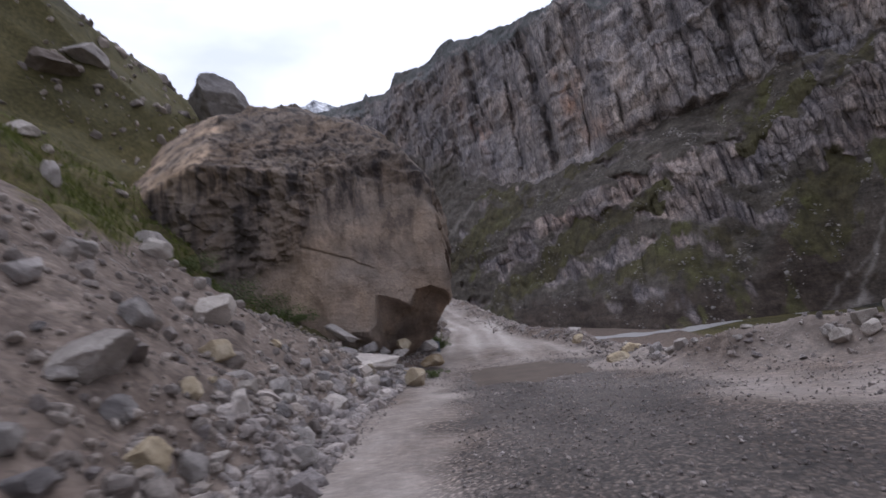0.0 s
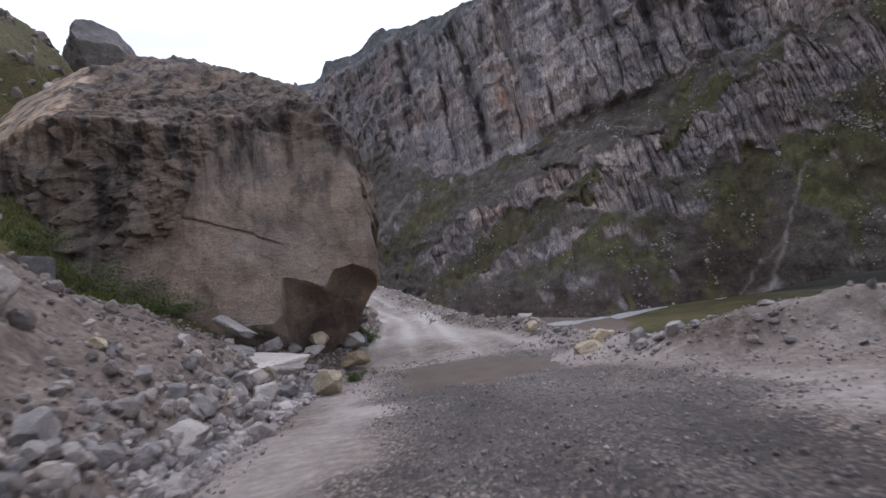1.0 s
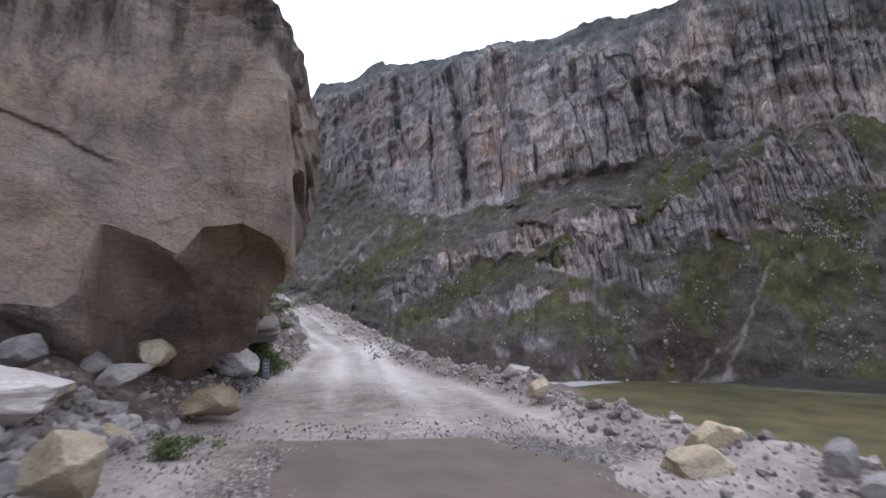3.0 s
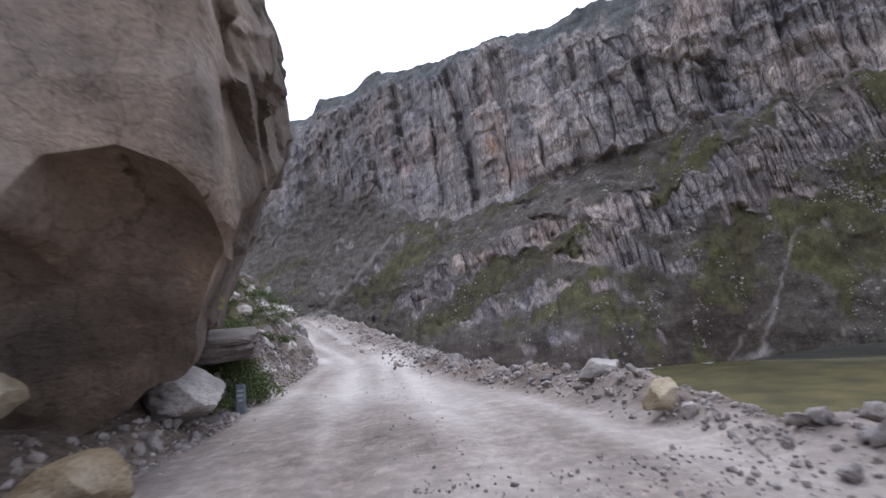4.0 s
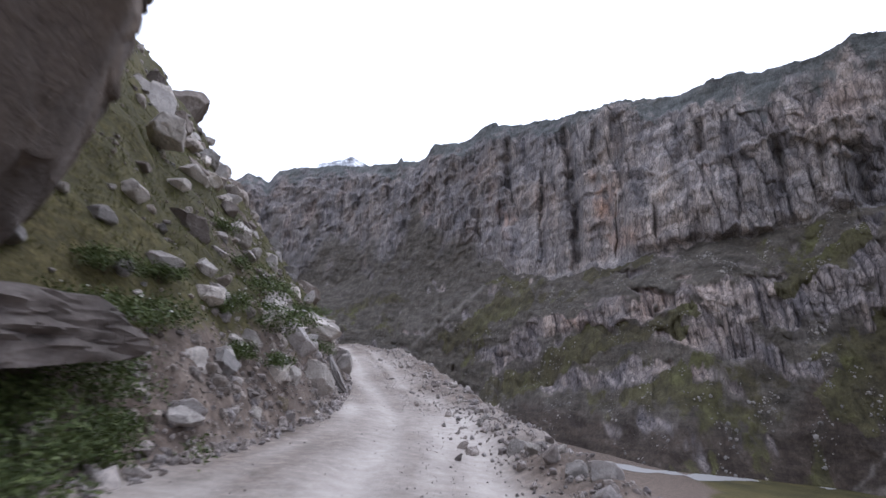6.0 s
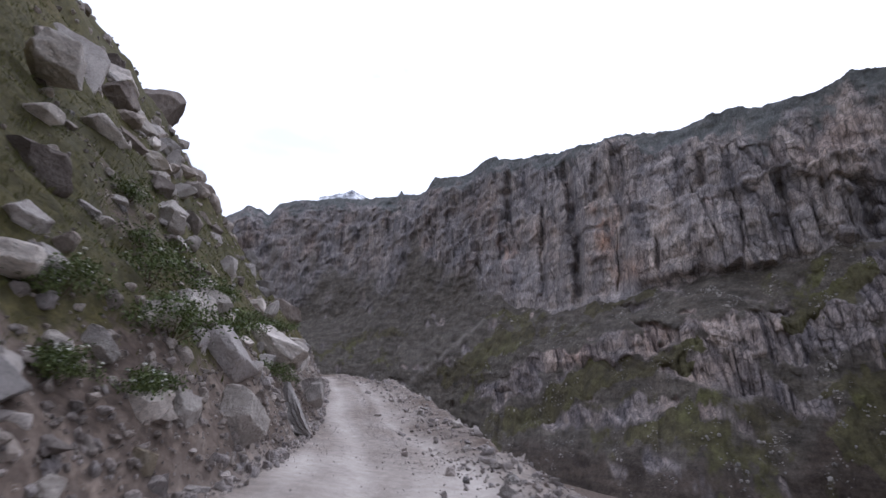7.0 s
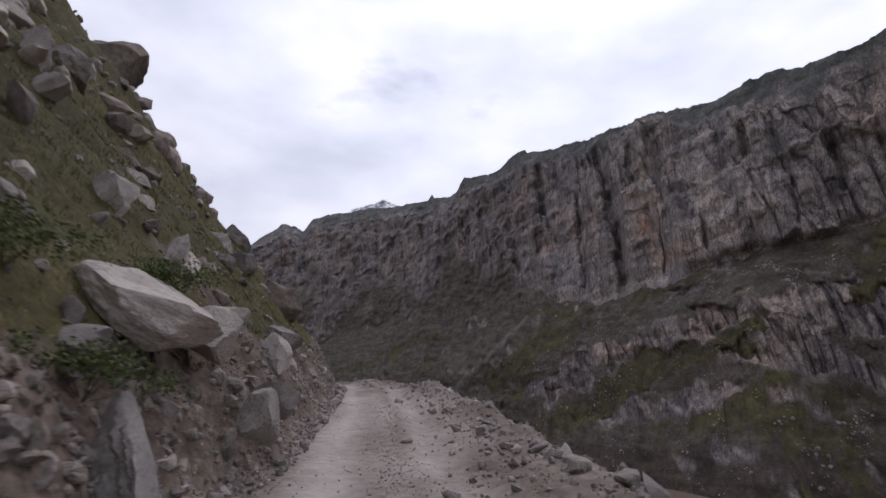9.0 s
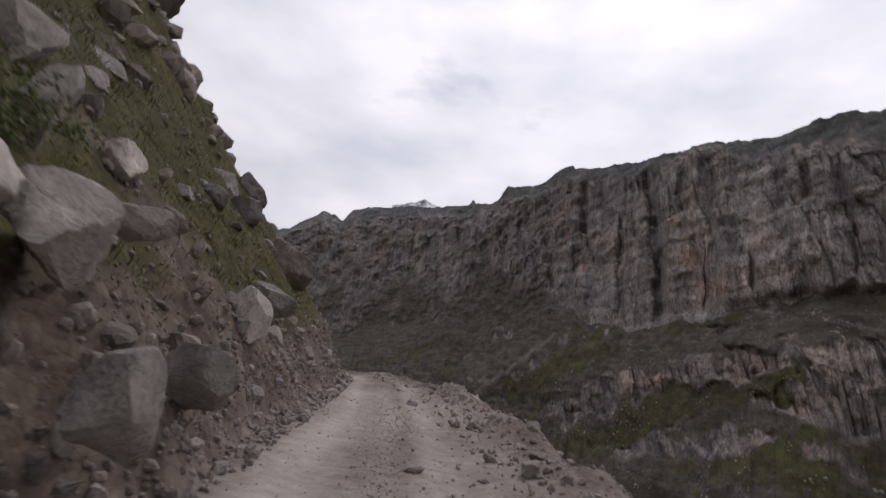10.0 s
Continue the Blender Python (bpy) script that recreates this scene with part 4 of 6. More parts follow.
# ---- the giant overhanging boulder ----
def giant_boulder():
    c = np.array([-5.0, 33.0, 7.0])
    n_f = 152
    lin = np.linspace(-1, 1, n_f)
    dirs, faces, start = [], [], 0
    a, b = np.meshgrid(np.tan(lin * math.pi / 4), np.tan(lin * math.pi / 4))
    for axis in range(3):
        for sign in (-1, 1):
            p = np.zeros((n_f, n_f, 3))
            p[..., axis], p[..., (axis + 1) % 3], p[..., (axis + 2) % 3] = sign, a * sign, b
            dirs.append(p.reshape(-1, 3))
            faces.append(sheet_faces(n_f, n_f) + start)
            start += n_f * n_f
    dirs, faces = np.concatenate(dirs), np.concatenate(faces)
    dirs /= np.linalg.norm(dirs, axis=1, keepdims=True)
    # weld the seams of the six patches
    key = np.round(dirs, 6)
    _, first, back = np.unique(key, axis=0, return_index=True, return_inverse=True)
    dirs, faces = dirs[first], np.ravel(back)[faces]
    planes = [((0.04, -1, 0.32), (-1, 26.9, 2)), ((1.0, -0.09, 0.085), (0.42, 32, 4.6)), ((0.93, 0.506, 0.10), (1.13, 33, 4.4)), ((1.0, 0.30, -0.395), (0.58, 33, 4.0)), ((1.0, 0.16, -0.42), (0.66, 33, 4.3)), ((0.0, -0.575, 0.818), (-4.7, 28.7, 9.0)),
              ((0.74, -0.10, 0.62), (-0.45, 33, 9.2)), ((0.35, -0.28, 0.89), (-5.2, 34.5, 13.25)), ((0.0, -0.12, 1.0), (-12, 40, 17.0)), ((-0.66, -0.50, 0.55), (-16.6, 32, 12.6)), ((-0.37, -0.59, 0.715), (-15.5, 32.9, 10.9)),
              ((-1, -0.25, 0.05), (-19.2, 33, 8)), ((0, 1, 0.1), (-6, 43.5, 8)), ((0.55, 0.80, -0.257), (-1.05, 38.0, 3)), ((0, 0, -1), (0, 0, -1.6)), ((0.22, 0.30, -1), (-2.2, 36.4, 0.62)), ((-0.36, -0.93, 0.20), (-6.6, 27.5, 4))]
    planes = [(np.array(nrm) / np.linalg.norm(nrm), np.array(q)) for nrm, q in planes]

    # frost-split facets that shear off its corners on the road side
    reach = np.full(len(dirs), 1e9)
    for nrm, q in planes:
        along_n = dirs @ nrm
        reach = np.minimum(reach, np.where(along_n > 1e-3, ((q - c) @ nrm) / np.maximum(along_n, 1e-3), 1e9))
    hull = c + dirs * np.minimum(reach, 30)[:, None]
    chip = np.random.RandomState(5)
    for _ in range(30):
        nrm = np.array([chip.uniform(0.25, 1.0), chip.uniform(-0.75, 0.65), chip.uniform(-0.75, 0.8)])
        nrm /= np.linalg.norm(nrm)
        planes.append((nrm, nrm * ((hull @ nrm).max() - chip.uniform(0.06, 0.30))))

    def body_side(p):
        return smooth_max(np.stack([(p - q) @ nrm for nrm, q in planes]), 0.025)

    def under_side(p):
        x, y, z = p[:, 0], p[:, 1], p[:, 2]
        rim = np.interp(x, [-6.5, -5.2, -4.5, -3.7, -3.34, -3.22, -2.95, -2.3, -1.75, -1.35, -0.6, 0.16, 0.6], [-2, -0.8, 0.05, 0.0, 0.5, 2.48, 2.45, 2.15, 1.8, 2.45, 2.6, 2.25, 1.7])
        s = y - 26.8
        flat = np.interp(x, [-4.2, -3.2, -2.5, -1.8], [1.6, 1.3, 0.9, 0.34])
        # behind the leg at its road-side corner the underside is hollow
        hollow = np.interp(y, [30.05, 30.95, 34.0, 35.6, 39.0], [-2.2, 0.58, 0.74, 0.50, 0.46]) - 3.2 * ramp(x, -3.4, -5.2)
        return smooth_max(np.stack([(rim - flat * np.minimum(s, 1.7) - 1.05 * np.maximum(s - 1.7, 0) - z) * 0.8, (hollow - z) * 0.8]), 0.015)

    def plain(p):
        return smooth_max(np.stack([body_side(p), under_side(p)]), 0.012)

    def slope(fn, p):
        return np.stack([(fn(p + d) - fn(p - d)) / 0.02 for d in np.eye(3) * 0.01], -1)

    # split plates: each keeps a slant and a depth of its own
    cell = np.random.RandomState(9)
    seeds_a = cell.uniform((-5, 27, -1), (1.5, 40, 11), (150, 3))
    slant_a, depth_a = cell.normal(0, 0.12, (150, 3)), cell.uniform(-0.13, 0.07, 150)
    seeds_b = cell.uniform((-5, 27, -1), (1.5, 40, 11), (900, 3))
    slant_b, depth_b = cell.normal(0, 0.15, (900, 3)), cell.uniform(-0.06, 0.04, 900) * (cell.uniform(0, 1, 900) < 0.4)
    fresh_a, fresh_b = cell.uniform(0, 1, 150), cell.uniform(0, 1, 900)

    def plates(p):
        w = p + 0.22 * np.stack([fbm(p[:, 0] * 0.9, p[:, 1] * 0.9, p[:, 2] * 0.9, 97 + q, 3) for q in range(3)], -1)
        found = []
        for seeds, slant, depth, fresh_and_shade in ((seeds_a, slant_a, depth_a, fresh_a), (seeds_b, slant_b, depth_b, fresh_b)):
            best, who = np.full(len(p), 1e9), np.zeros(len(p), int)
            next_, who2 = best.copy(), who.copy()
            for k, sd_ in enumerate(seeds):
                d = ((w - sd_) ** 2).sum(1)
                near = d < best
                next_[near], who2[near] = best[near], who[near]
                best[near], who[near] = d[near], k
                near = (d < next_) & ~near
                next_[near], who2[near] = d[near], k
            step = np.clip((np.sqrt(next_) - np.sqrt(best)) / (0.12 if len(seeds) < 200 else 0.07), 0, 1) * 0.5 + 0.5
            lay = [np.clip(((p - seeds[q]) * slant[q]).sum(1), -0.07, 0.20) + depth[q] for q in (who, who2)]
            found.append((step * lay[0] + (1 - step) * lay[1], step * fresh_and_shade[who] + (1 - step) * fresh_and_shade[who2]))
        return found[0][0], found[1][0], 0.6 * found[0][1] + 0.4 * found[1][1]

    def facet(p):
        """1 on the pale split facet of the far shoulder."""
        return ramp(np.abs((p - planes[10][1]) @ planes[10][0]), 0.30, 0.10) * ramp(p[:, 0], -10.5, -12.0)

    def broken(p):
        """1 on the weathered shoulder and the top, 0 on the smooth split face."""
        x, y, z = p[:, 0], p[:, 1], p[:, 2]
        wob = 0.35 * fbm(x * 0.7, y * 0.7, z * 0.7, 91, 4)
        side = ramp(x + 7.36 - (z - 5.0) / 1.58 + wob, 0.25, -0.25) * ramp(z + 0.5 * wob, 4.0, 4.7)
        top_ = ramp(z + wob - (8.45 - 0.38 * (x + 3.2)), -0.2, 0.35)
        top_ = top_ * (1 - ramp(x, -1.8, -0.8) * ramp(z, 10.5, 9.0) * ramp(y, 29.0, 30.0))
        return np.maximum(side, top_) * (1 - facet(p))

    def skin(p):
        x, y, z = p[:, 0], p[:, 1], p[:, 2]
        s = 0.22 * fbm(x * 0.28, y * 0.28, z * 0.28, 92, 3) + 0.07 * fbm(x * 1.1, y * 1.1, z * 0.7, 93, 4, 0.55)
        # the broken, weathered shoulder beside the smooth split face, and the stepped ledges of the top
        left = broken(p)
        high = ramp(z, 8.0, 10.0)
        chunk = (0.24 - 0.12 * high) * ridged(x * 0.55 + 0.3 * z, y * 0.55, z * 0.75, 94, 2) + (0.17 - 0.06 * high) * fbm(x * 1.5, y * 1.5, z * 1.9, 99, 4, 0.62) + 0.06 * ridged(x * 2.3, y * 2.3, z * 3.1, 96, 2)
        ledge_ = z + 0.25 * x + 0.5 * fbm(x * 0.5, y * 0.5, z * 0.3, 90, 3)
        s = s + left * (chunk - 0.24 + 0.2 * high + 0.12 * (np.abs((ledge_ * 0.8) % 2 - 1) - 0.5) * ramp(z, 6.5, 8.5))
        s = s + 0.38 * np.exp(-(((x + 8.9) / 1.7) ** 2 + ((z - 5.0 - 0.1 * (x + 8.9)) / 0.55) ** 2)) * ramp(y, 31, 29)
        s = s - 0.30 * ramp(z, 4.0, 7.0) * np.clip(ridged(x * 0.75, z * 0.06, None, 95, 2) - 0.6, 0, 1) * ramp((p - planes[0][1]) @ planes[0][0], -0.6, -0.2)
        below = ramp(under_side(p) - body_side(p), -0.05, 0.08)
        s = s + below * (0.26 * (1 - 2 * np.abs(vnoise((x + 1.5 * z) * 0.42, (y - 0.5 * z) * 0.3, None, 87))) - 0.1 + 0.06 * ridged(x * 0.9 + z, y * 0.8, z * 0.9, 88, 2))
        away = ramp(y, 28.0, 29.6) * ramp(x, -5, -2.5) * ramp(z, 10, 7.5)
        s = s * (1 - 0.5 * away) + away * relief * (0.45 + 0.55 * ramp(z, 2.6, 4.4))
        s = s - 0.11 * np.exp(-((z - (5.05 - 0.42 * (x + 6.5) + 0.05 * vnoise(x * 3, 1, None, 98))) / 0.075) ** 2) * ramp(x, -7.2, -6.4) * ramp(x, -2.9, -3.6)
        return s

    lo, hi = np.zeros(len(dirs)), np.full(len(dirs), 24.0)
    alive = np.ones(len(dirs), bool)
    for r in np.arange(0.5, 24, 0.5):
        idx = np.nonzero(alive)[0]
        out = plain(c + dirs[idx] * r) > 0
        hi[idx[out]], lo[idx[out]] = r, r - 0.5
        alive[idx[out]] = False
        if not alive.any():
            break
    for _ in range(8):
        m = 0.5 * (lo + hi)
        out = plain(c + dirs * m[:, None]) > 0
        hi, lo = np.where(out, m, hi), np.where(out, lo, m)
    r = 0.5 * (lo + hi)
    p = c + dirs * r[:, None]
    # draw the nearest vertices onto the brow of the undercut
    for _ in range(3):
        near = np.nonzero((np.abs(body_side(p) - under_side(p)) < 0.3) & (p[:, 1] < 32))[0]
        q = p[near]
        ga, gb, fa, fb = slope(body_side, q), slope(under_side, q), body_side(q), under_side(q)
        aa, bb, ab = (ga * ga).sum(1), (gb * gb).sum(1), (ga * gb).sum(1)
        det = np.maximum(aa * bb - ab * ab, 0.05)
        move = -((bb * fa - ab * fb) / det)[:, None] * ga - ((aa * fb - ab * fa) / det)[:, None] * gb
        ok = np.linalg.norm(move, axis=1) < 0.15
        p[near[ok]] += move[ok]
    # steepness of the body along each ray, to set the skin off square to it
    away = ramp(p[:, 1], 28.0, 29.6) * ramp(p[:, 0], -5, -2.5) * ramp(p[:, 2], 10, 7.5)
    split = away > 0
    relief, pale = np.zeros(len(p)), np.full(len(p), 0.6)
    coarse, fine_, pale[split] = plates(p[split])
    relief[split] = coarse + fine_
    grad = np.clip((plain(c + dirs * (r + 0.02)[:, None]) - plain(c + dirs * (r - 0.02)[:, None])) / 0.04, 0.35, 1.2)
    v = p + dirs * (skin(p) / grad)[:, None]
    # road side darkened (away): overhang shade put into the colour, besides its weathering
    fresh_and_shade = 0.64 - 0.5 * away - 0.56 * broken(p) * (1 - away) * (0.75 + 0.5 * vnoise(p[:, 0] * 0.5, p[:, 2] * 0.35, p[:, 1] * 0.5, 89)) + 0.55 * facet(p) + away * np.where(pale > 0.74, (pale - 0.74) * 2.6, np.where(pale < 0.5, (pale - 0.5) * 0.7, 0)) + 0.62 * np.exp(-((p[:, 0] + 0.40 - 0.5 * (p[:, 2] - 0.7)) / 0.6) ** 2 - ((p[:, 1] - 29.3) / 0.9) ** 2) * ramp(p[:, 2], 2.2, 1.2)
    return mesh_from("giant_boulder", v, faces, M_GIANT, True, {"fresh_and_shade": np.clip(fresh_and_shade, 0, 1)}, 34)


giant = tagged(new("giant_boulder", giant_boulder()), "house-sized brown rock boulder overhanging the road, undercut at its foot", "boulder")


# a faded smear of yellow paint on its road side
from mathutils.bvhtree import BVHTree

giant_tree = BVHTree.FromPolygons([p.co[:] for p in giant.data.vertices], [p.vertices[:] for p in giant.data.polygons])
for k, (y0, z0, wide) in enumerate([(31.9, 1.03, 0.62), (32.0, 0.90, 0.5)]):
    grid = []
    for j in range(5):
        for i in range(13):
            yy, zz = y0 + wide * (i / 12 - 0.5), z0 + 0.10 * (j / 4 - 0.5) + 0.015 * math.sin(9 * i + k)
            hit = giant_tree.ray_cast(Vector((3.0, yy, zz)), Vector((-1, 0, 0)))
            grid.append(hit[0] + hit[1] * 0.012 if hit[0] else Vector((-1.0, yy, zz)))
    part("paint_mark", mesh_from("paint_mark", [g[:] for g in grid], sheet_faces(5, 13), M_PAINT), giant, "faded yellow paint mark")

# ---- single rocks ----
SHAPES = [(stone_shape(100 + k, 4, 9 if k % 2 == 0 else 20, 0.012, 0.05), stone_shape(100 + k, 5, 9 if k % 2 == 0 else 20, 0.012, 0.05)) for k in range(14)]
SHARED = {}


def rock(name, at, size, seed, mat, label, turn=0.0, tilt=(0.0, 0.0), group=""):
    key = (seed % len(SHAPES), int(max(size) > 1.7), mat.name)
    if key not in SHARED:
        v, f = SHAPES[key[0]][key[1]]
        SHARED[key] = mesh_from("rock", v * 0.5, f, mat, True, None, 30)
    ob = new(name, SHARED[key])
    ob.matrix_world = pose(*at, tilt[0], tilt[1], turn) @ Matrix.Diagonal((*size, 1))
    return tagged(ob, label, "rock", group)


def slab_block(seed, size, mat):
    """A block of bedded rock: six nearly square faces, a few broken corners and worn edges."""
    rng = np.random.RandomState(seed)
    v, f = ICO[5]
    nrm = np.concatenate([np.eye(3), -np.eye(3)]) + rng.normal(0, 0.06, (6, 3))
    chips = rng.normal(size=(9, 3))
    nrm = np.concatenate([nrm, chips])
    nrm /= np.linalg.norm(nrm, axis=1, keepdims=True)
    d = np.concatenate([np.full(6, 0.5), rng.uniform(0.60, 0.72, 9)])
    r = 1.0 / smooth_max((np.maximum(v @ nrm.T, 0.02) / d).T, 0.03)
    r = r * (1 + 0.03 * fbm(v[:, 0] * 4, v[:, 1] * 4, v[:, 2] * 4, seed, 4, 0.6))
    return mesh_from("slab", v * r[:, None] * np.array(size), f, mat, True, None, 30)


def on_land(x, y):
    return float(land(np.array([x]), np.array([y]))[0])


def resting(name, x, y, size, seed, mat, label, turn=0.0, tilt=(0.0, 0.0), sink=0.25, group=""):
    return rock(name, (x, y, on_land(x, y) + size[2] * (0.5 - sink)), size, seed, mat, label, turn, tilt, group)


# beside the ford and under the overhang
rock("flat_slab", (-3.75, 23.75, -0.42), (2.9, 2.1, 0.85), 3, M_PALE, "large flat pale slab lying on scree beside the ford", 8, (12, 6))
rock("leaning_slab", (-4.92, 25.67, 0.82), (1.55, 0.9, 0.55), 10, M_STONE, "long grey slab leaning at the foot of the giant boulder", -20, (0, 30))
rock("grey_boulder", (-3.65, 25.32, -0.05), (0.95, 0.85, 0.7), 5, M_STONE, "rounded grey boulder in the scree below the overhang", 30)
rock("grey_boulder", (-4.53, 24.56, -0.04), (2.0, 1.1, 0.75), 1, M_STONE, "broad grey boulder half buried in scree", -10, (0, 18))
rock("grey_boulder", (-3.25, 27.4, -0.4), (0.75, 0.7, 0.65), 7, M_STONE, "small grey boulder under the overhang", 15)
rock("ochre_block", (-2.30, 27.74, -0.15), (1.0, 0.8, 0.7), 9, M_YELLOW, "pale ochre block wedged under the giant boulder", 12)
rock("ochre_block", (-0.90, 27.05, -1.03), (1.40, 0.85, 0.78), 1, M_OCHRE, "ochre-stained long block at the road edge", 4, (0, -5))
rock("ochre_block", (-1.45, 22.10, -1.06), (0.95, 0.8, 0.85), 4, M_YELLOW, "small ochre-stained block beside the road", 40)
rock("ochre_block", (-3.18, 25.91, -0.73), (0.6, 0.55, 0.5), 4, M_YELLOW, "small yellowish block among grey scree", 70)
rock("pale_block", (-2.61, 26.25, -1.08), (0.85, 0.7, 0.5), 6, M_PALE, "pale block among scree under the overhang", 15)
rock("pale_block", (-2.43, 26.37, -0.46), (1.1, 0.7, 0.5), 13, M_TAN, "tan block half buried under the overhang", 40, (0, -14))
resting("scree_boulder", -3.45, 21.3, (0.75, 0.65, 0.62), 2, M_PALE, "pale boulder in the scree beside the ford", 20)
resting("scree_boulder", -3.1, 21.0, (0.55, 0.5, 0.5), 8, M_YELLOW, "pale yellowish boulder in the scree beside the ford", 65)
resting("scree_boulder", -2.8, 21.75, (0.62, 0.5, 0.55), 10, M_STONE, "grey boulder in the scree beside the ford", 5)
resting("scree_boulder", -2.75, 22.35, (0.42, 0.4, 0.45), 12, M_STONE, "grey boulder in the scree beside the ford", 80)
rock("ochre_boulder", (6.49, 22.41, -1.36), (1.35, 1.1, 0.8), 9, M_YELLOW, "yellow-stained boulder on the outer road edge", -15, (0, -8))
rock("ochre_boulder", (7.29, 23.18, -1.26), (1.15, 1.0, 1.0), 11, M_YELLOW, "yellowish boulder leaning on its neighbour at the road edge", 25)
resting("edge_stone", 7.84, 19.5, (0.55, 0.5, 0.5), 2, M_PALE, "pale stone in the rubble along the road edge", 0)
resting("edge_stone", 7.25, 20.4, (0.55, 0.5, 0.36), 5, M_PALE, "pale stone in the rubble along the road edge", 50)
resting("edge_stone", 7.74, 19.97, (0.42, 0.4, 0.3), 8, M_PALE, "pale stone in the rubble along the road edge", 20)
resting("edge_stone", 7.7, 20.2, (0.28, 0.26, 0.28), 4, M_STONE, "grey stone in the rubble along the road edge", 75)
resting("edge_stone", 7.95, 18.65, (0.32, 0.3, 0.3), 1, M_PALE, "pale stone in the rubble along the road edge", 110)
rock("edge_boulder", (6.9, 31.9, -1.0), (0.9, 0.7, 0.65), 10, M_PALE, "pale boulder on the outer road edge", 20)
rock("edge_boulder", (6.4, 28.6, -1.0), (0.6, 0.5, 0.5), 0, M_YELLOW, "ochre boulder on the outer road edge", 20)
for k, (x, y) in enumerate([(10.25, 14.9), (10.7, 14.5), (10.95, 14.95), (10.2, 15.35), (11.4, 14.6)]):
    resting("edge_boulder", x, y, (0.62 - 0.05 * k, 0.55, 0.5), k + 4, M_PALE if k % 2 else M_TAN, "boulder in a pile of stones on the outer road edge", 40 * k)
# on the near bank
for k, (x, y, w, h, m) in enumerate([(-4.69, 7.26, 1.35, 0.65, M_TAN), (-5.39, 9.8, 0.8, 0.75, M_STONE), (-6.23, 15.1, 1.5, 1.1, M_TAN), (-6.31, 8.45, 0.85, 0.55, M_PALE), (-13.9, 27.2, 2.0, 1.5, M_PALE), (-8.83, 17.6, 1.3, 0.85, M_TAN),
                                     (-11.4, 26.1, 1.5, 1.3, M_STONE), (-3.61, 6.5, 0.75, 0.6, M_YELLOW), (-3.34, 7.0, 0.5, 0.4, M_STONE), (-3.8, 9.3, 0.36, 0.42, M_PALE), (-3.8, 10.45, 0.36, 0.42, M_TAN), (-3.85, 4.85, 0.4, 0.42, M_STONE),
                                     (-3.5, 4.7, 0.45, 0.3, M_STONE), (-12.6, 18.5, 1.0, 1.2, M_PALE), (-23.8, 32.5, 2.0, 1.1, M_PALE), (-26.3, 39.0, 4.2, 2.2, M_BROWN), (-24.8, 41.6, 3.2, 2.0, M_STONE), (-8.2, 13.0, 0.9, 0.7, M_STONE)]):
    resting("bank_stone", x, y, (w, w * 0.8, h), k, m, "stone set in the dusty scree bank" if m is not M_YELLOW else "yellowish stone at the foot of the scree bank", 37 * k, (8, -12), 0.3)
# boulders high on the slope behind
rock("perched_boulder", (-17.1, 47.5, 20.6), (5.3, 4.6, 3.5), 12, M_STONE, "large dark angular boulder perched above the giant boulder", 25, (0, 12))
rock("perched_slab", (-16.0, 45.5, 17.4), (5.5, 4.0, 1.6), 3, M_STONE, "flat slab on top of the giant boulder", 5, (0, 8))
rock("perched_boulder", (-10.6, 45.5, 18.2), (1.9, 1.6, 1.7), 6, M_BROWN, "small dark boulder perched on the giant boulder", 70)
# under and behind the overhang
layer = new("base_slab", slab_block(6, (5.4, 5.0, 0.72), M_BROWN))
layer.matrix_world = pose(-3.4, 36.3, 0.10, 2, -2, 4)
tagged(layer, "thick flat brown rock layer under the giant boulder", "rock")
rock("pointed_rock", (-1.45, 32.6, -0.78), (1.8, 2.9, 1.3), 7, M_STONE, "pointed grey rock under the overhang", 4, (0, 8))
rock("white_block", (-1.9, 42.4, -0.25), (1.0, 1.2, 1.25), 9, M_PALE, "pale angular block at the foot of the hillside", 35, (0, 14))
rock("white_block", (-1.35, 41.2, -0.85), (0.8, 0.6, 0.5), 2, M_PALE, "pale block at the roadside", 10)
rock("white_block", (-1.55, 43.6, -0.55), (0.8, 0.75, 0.7), 6, M_PALE, "pale block at the roadside", 60)
rock("white_block", (-2.3, 40.4, -0.5), (0.75, 0.7, 0.6), 11, M_STONE, "grey block at the roadside", 80)
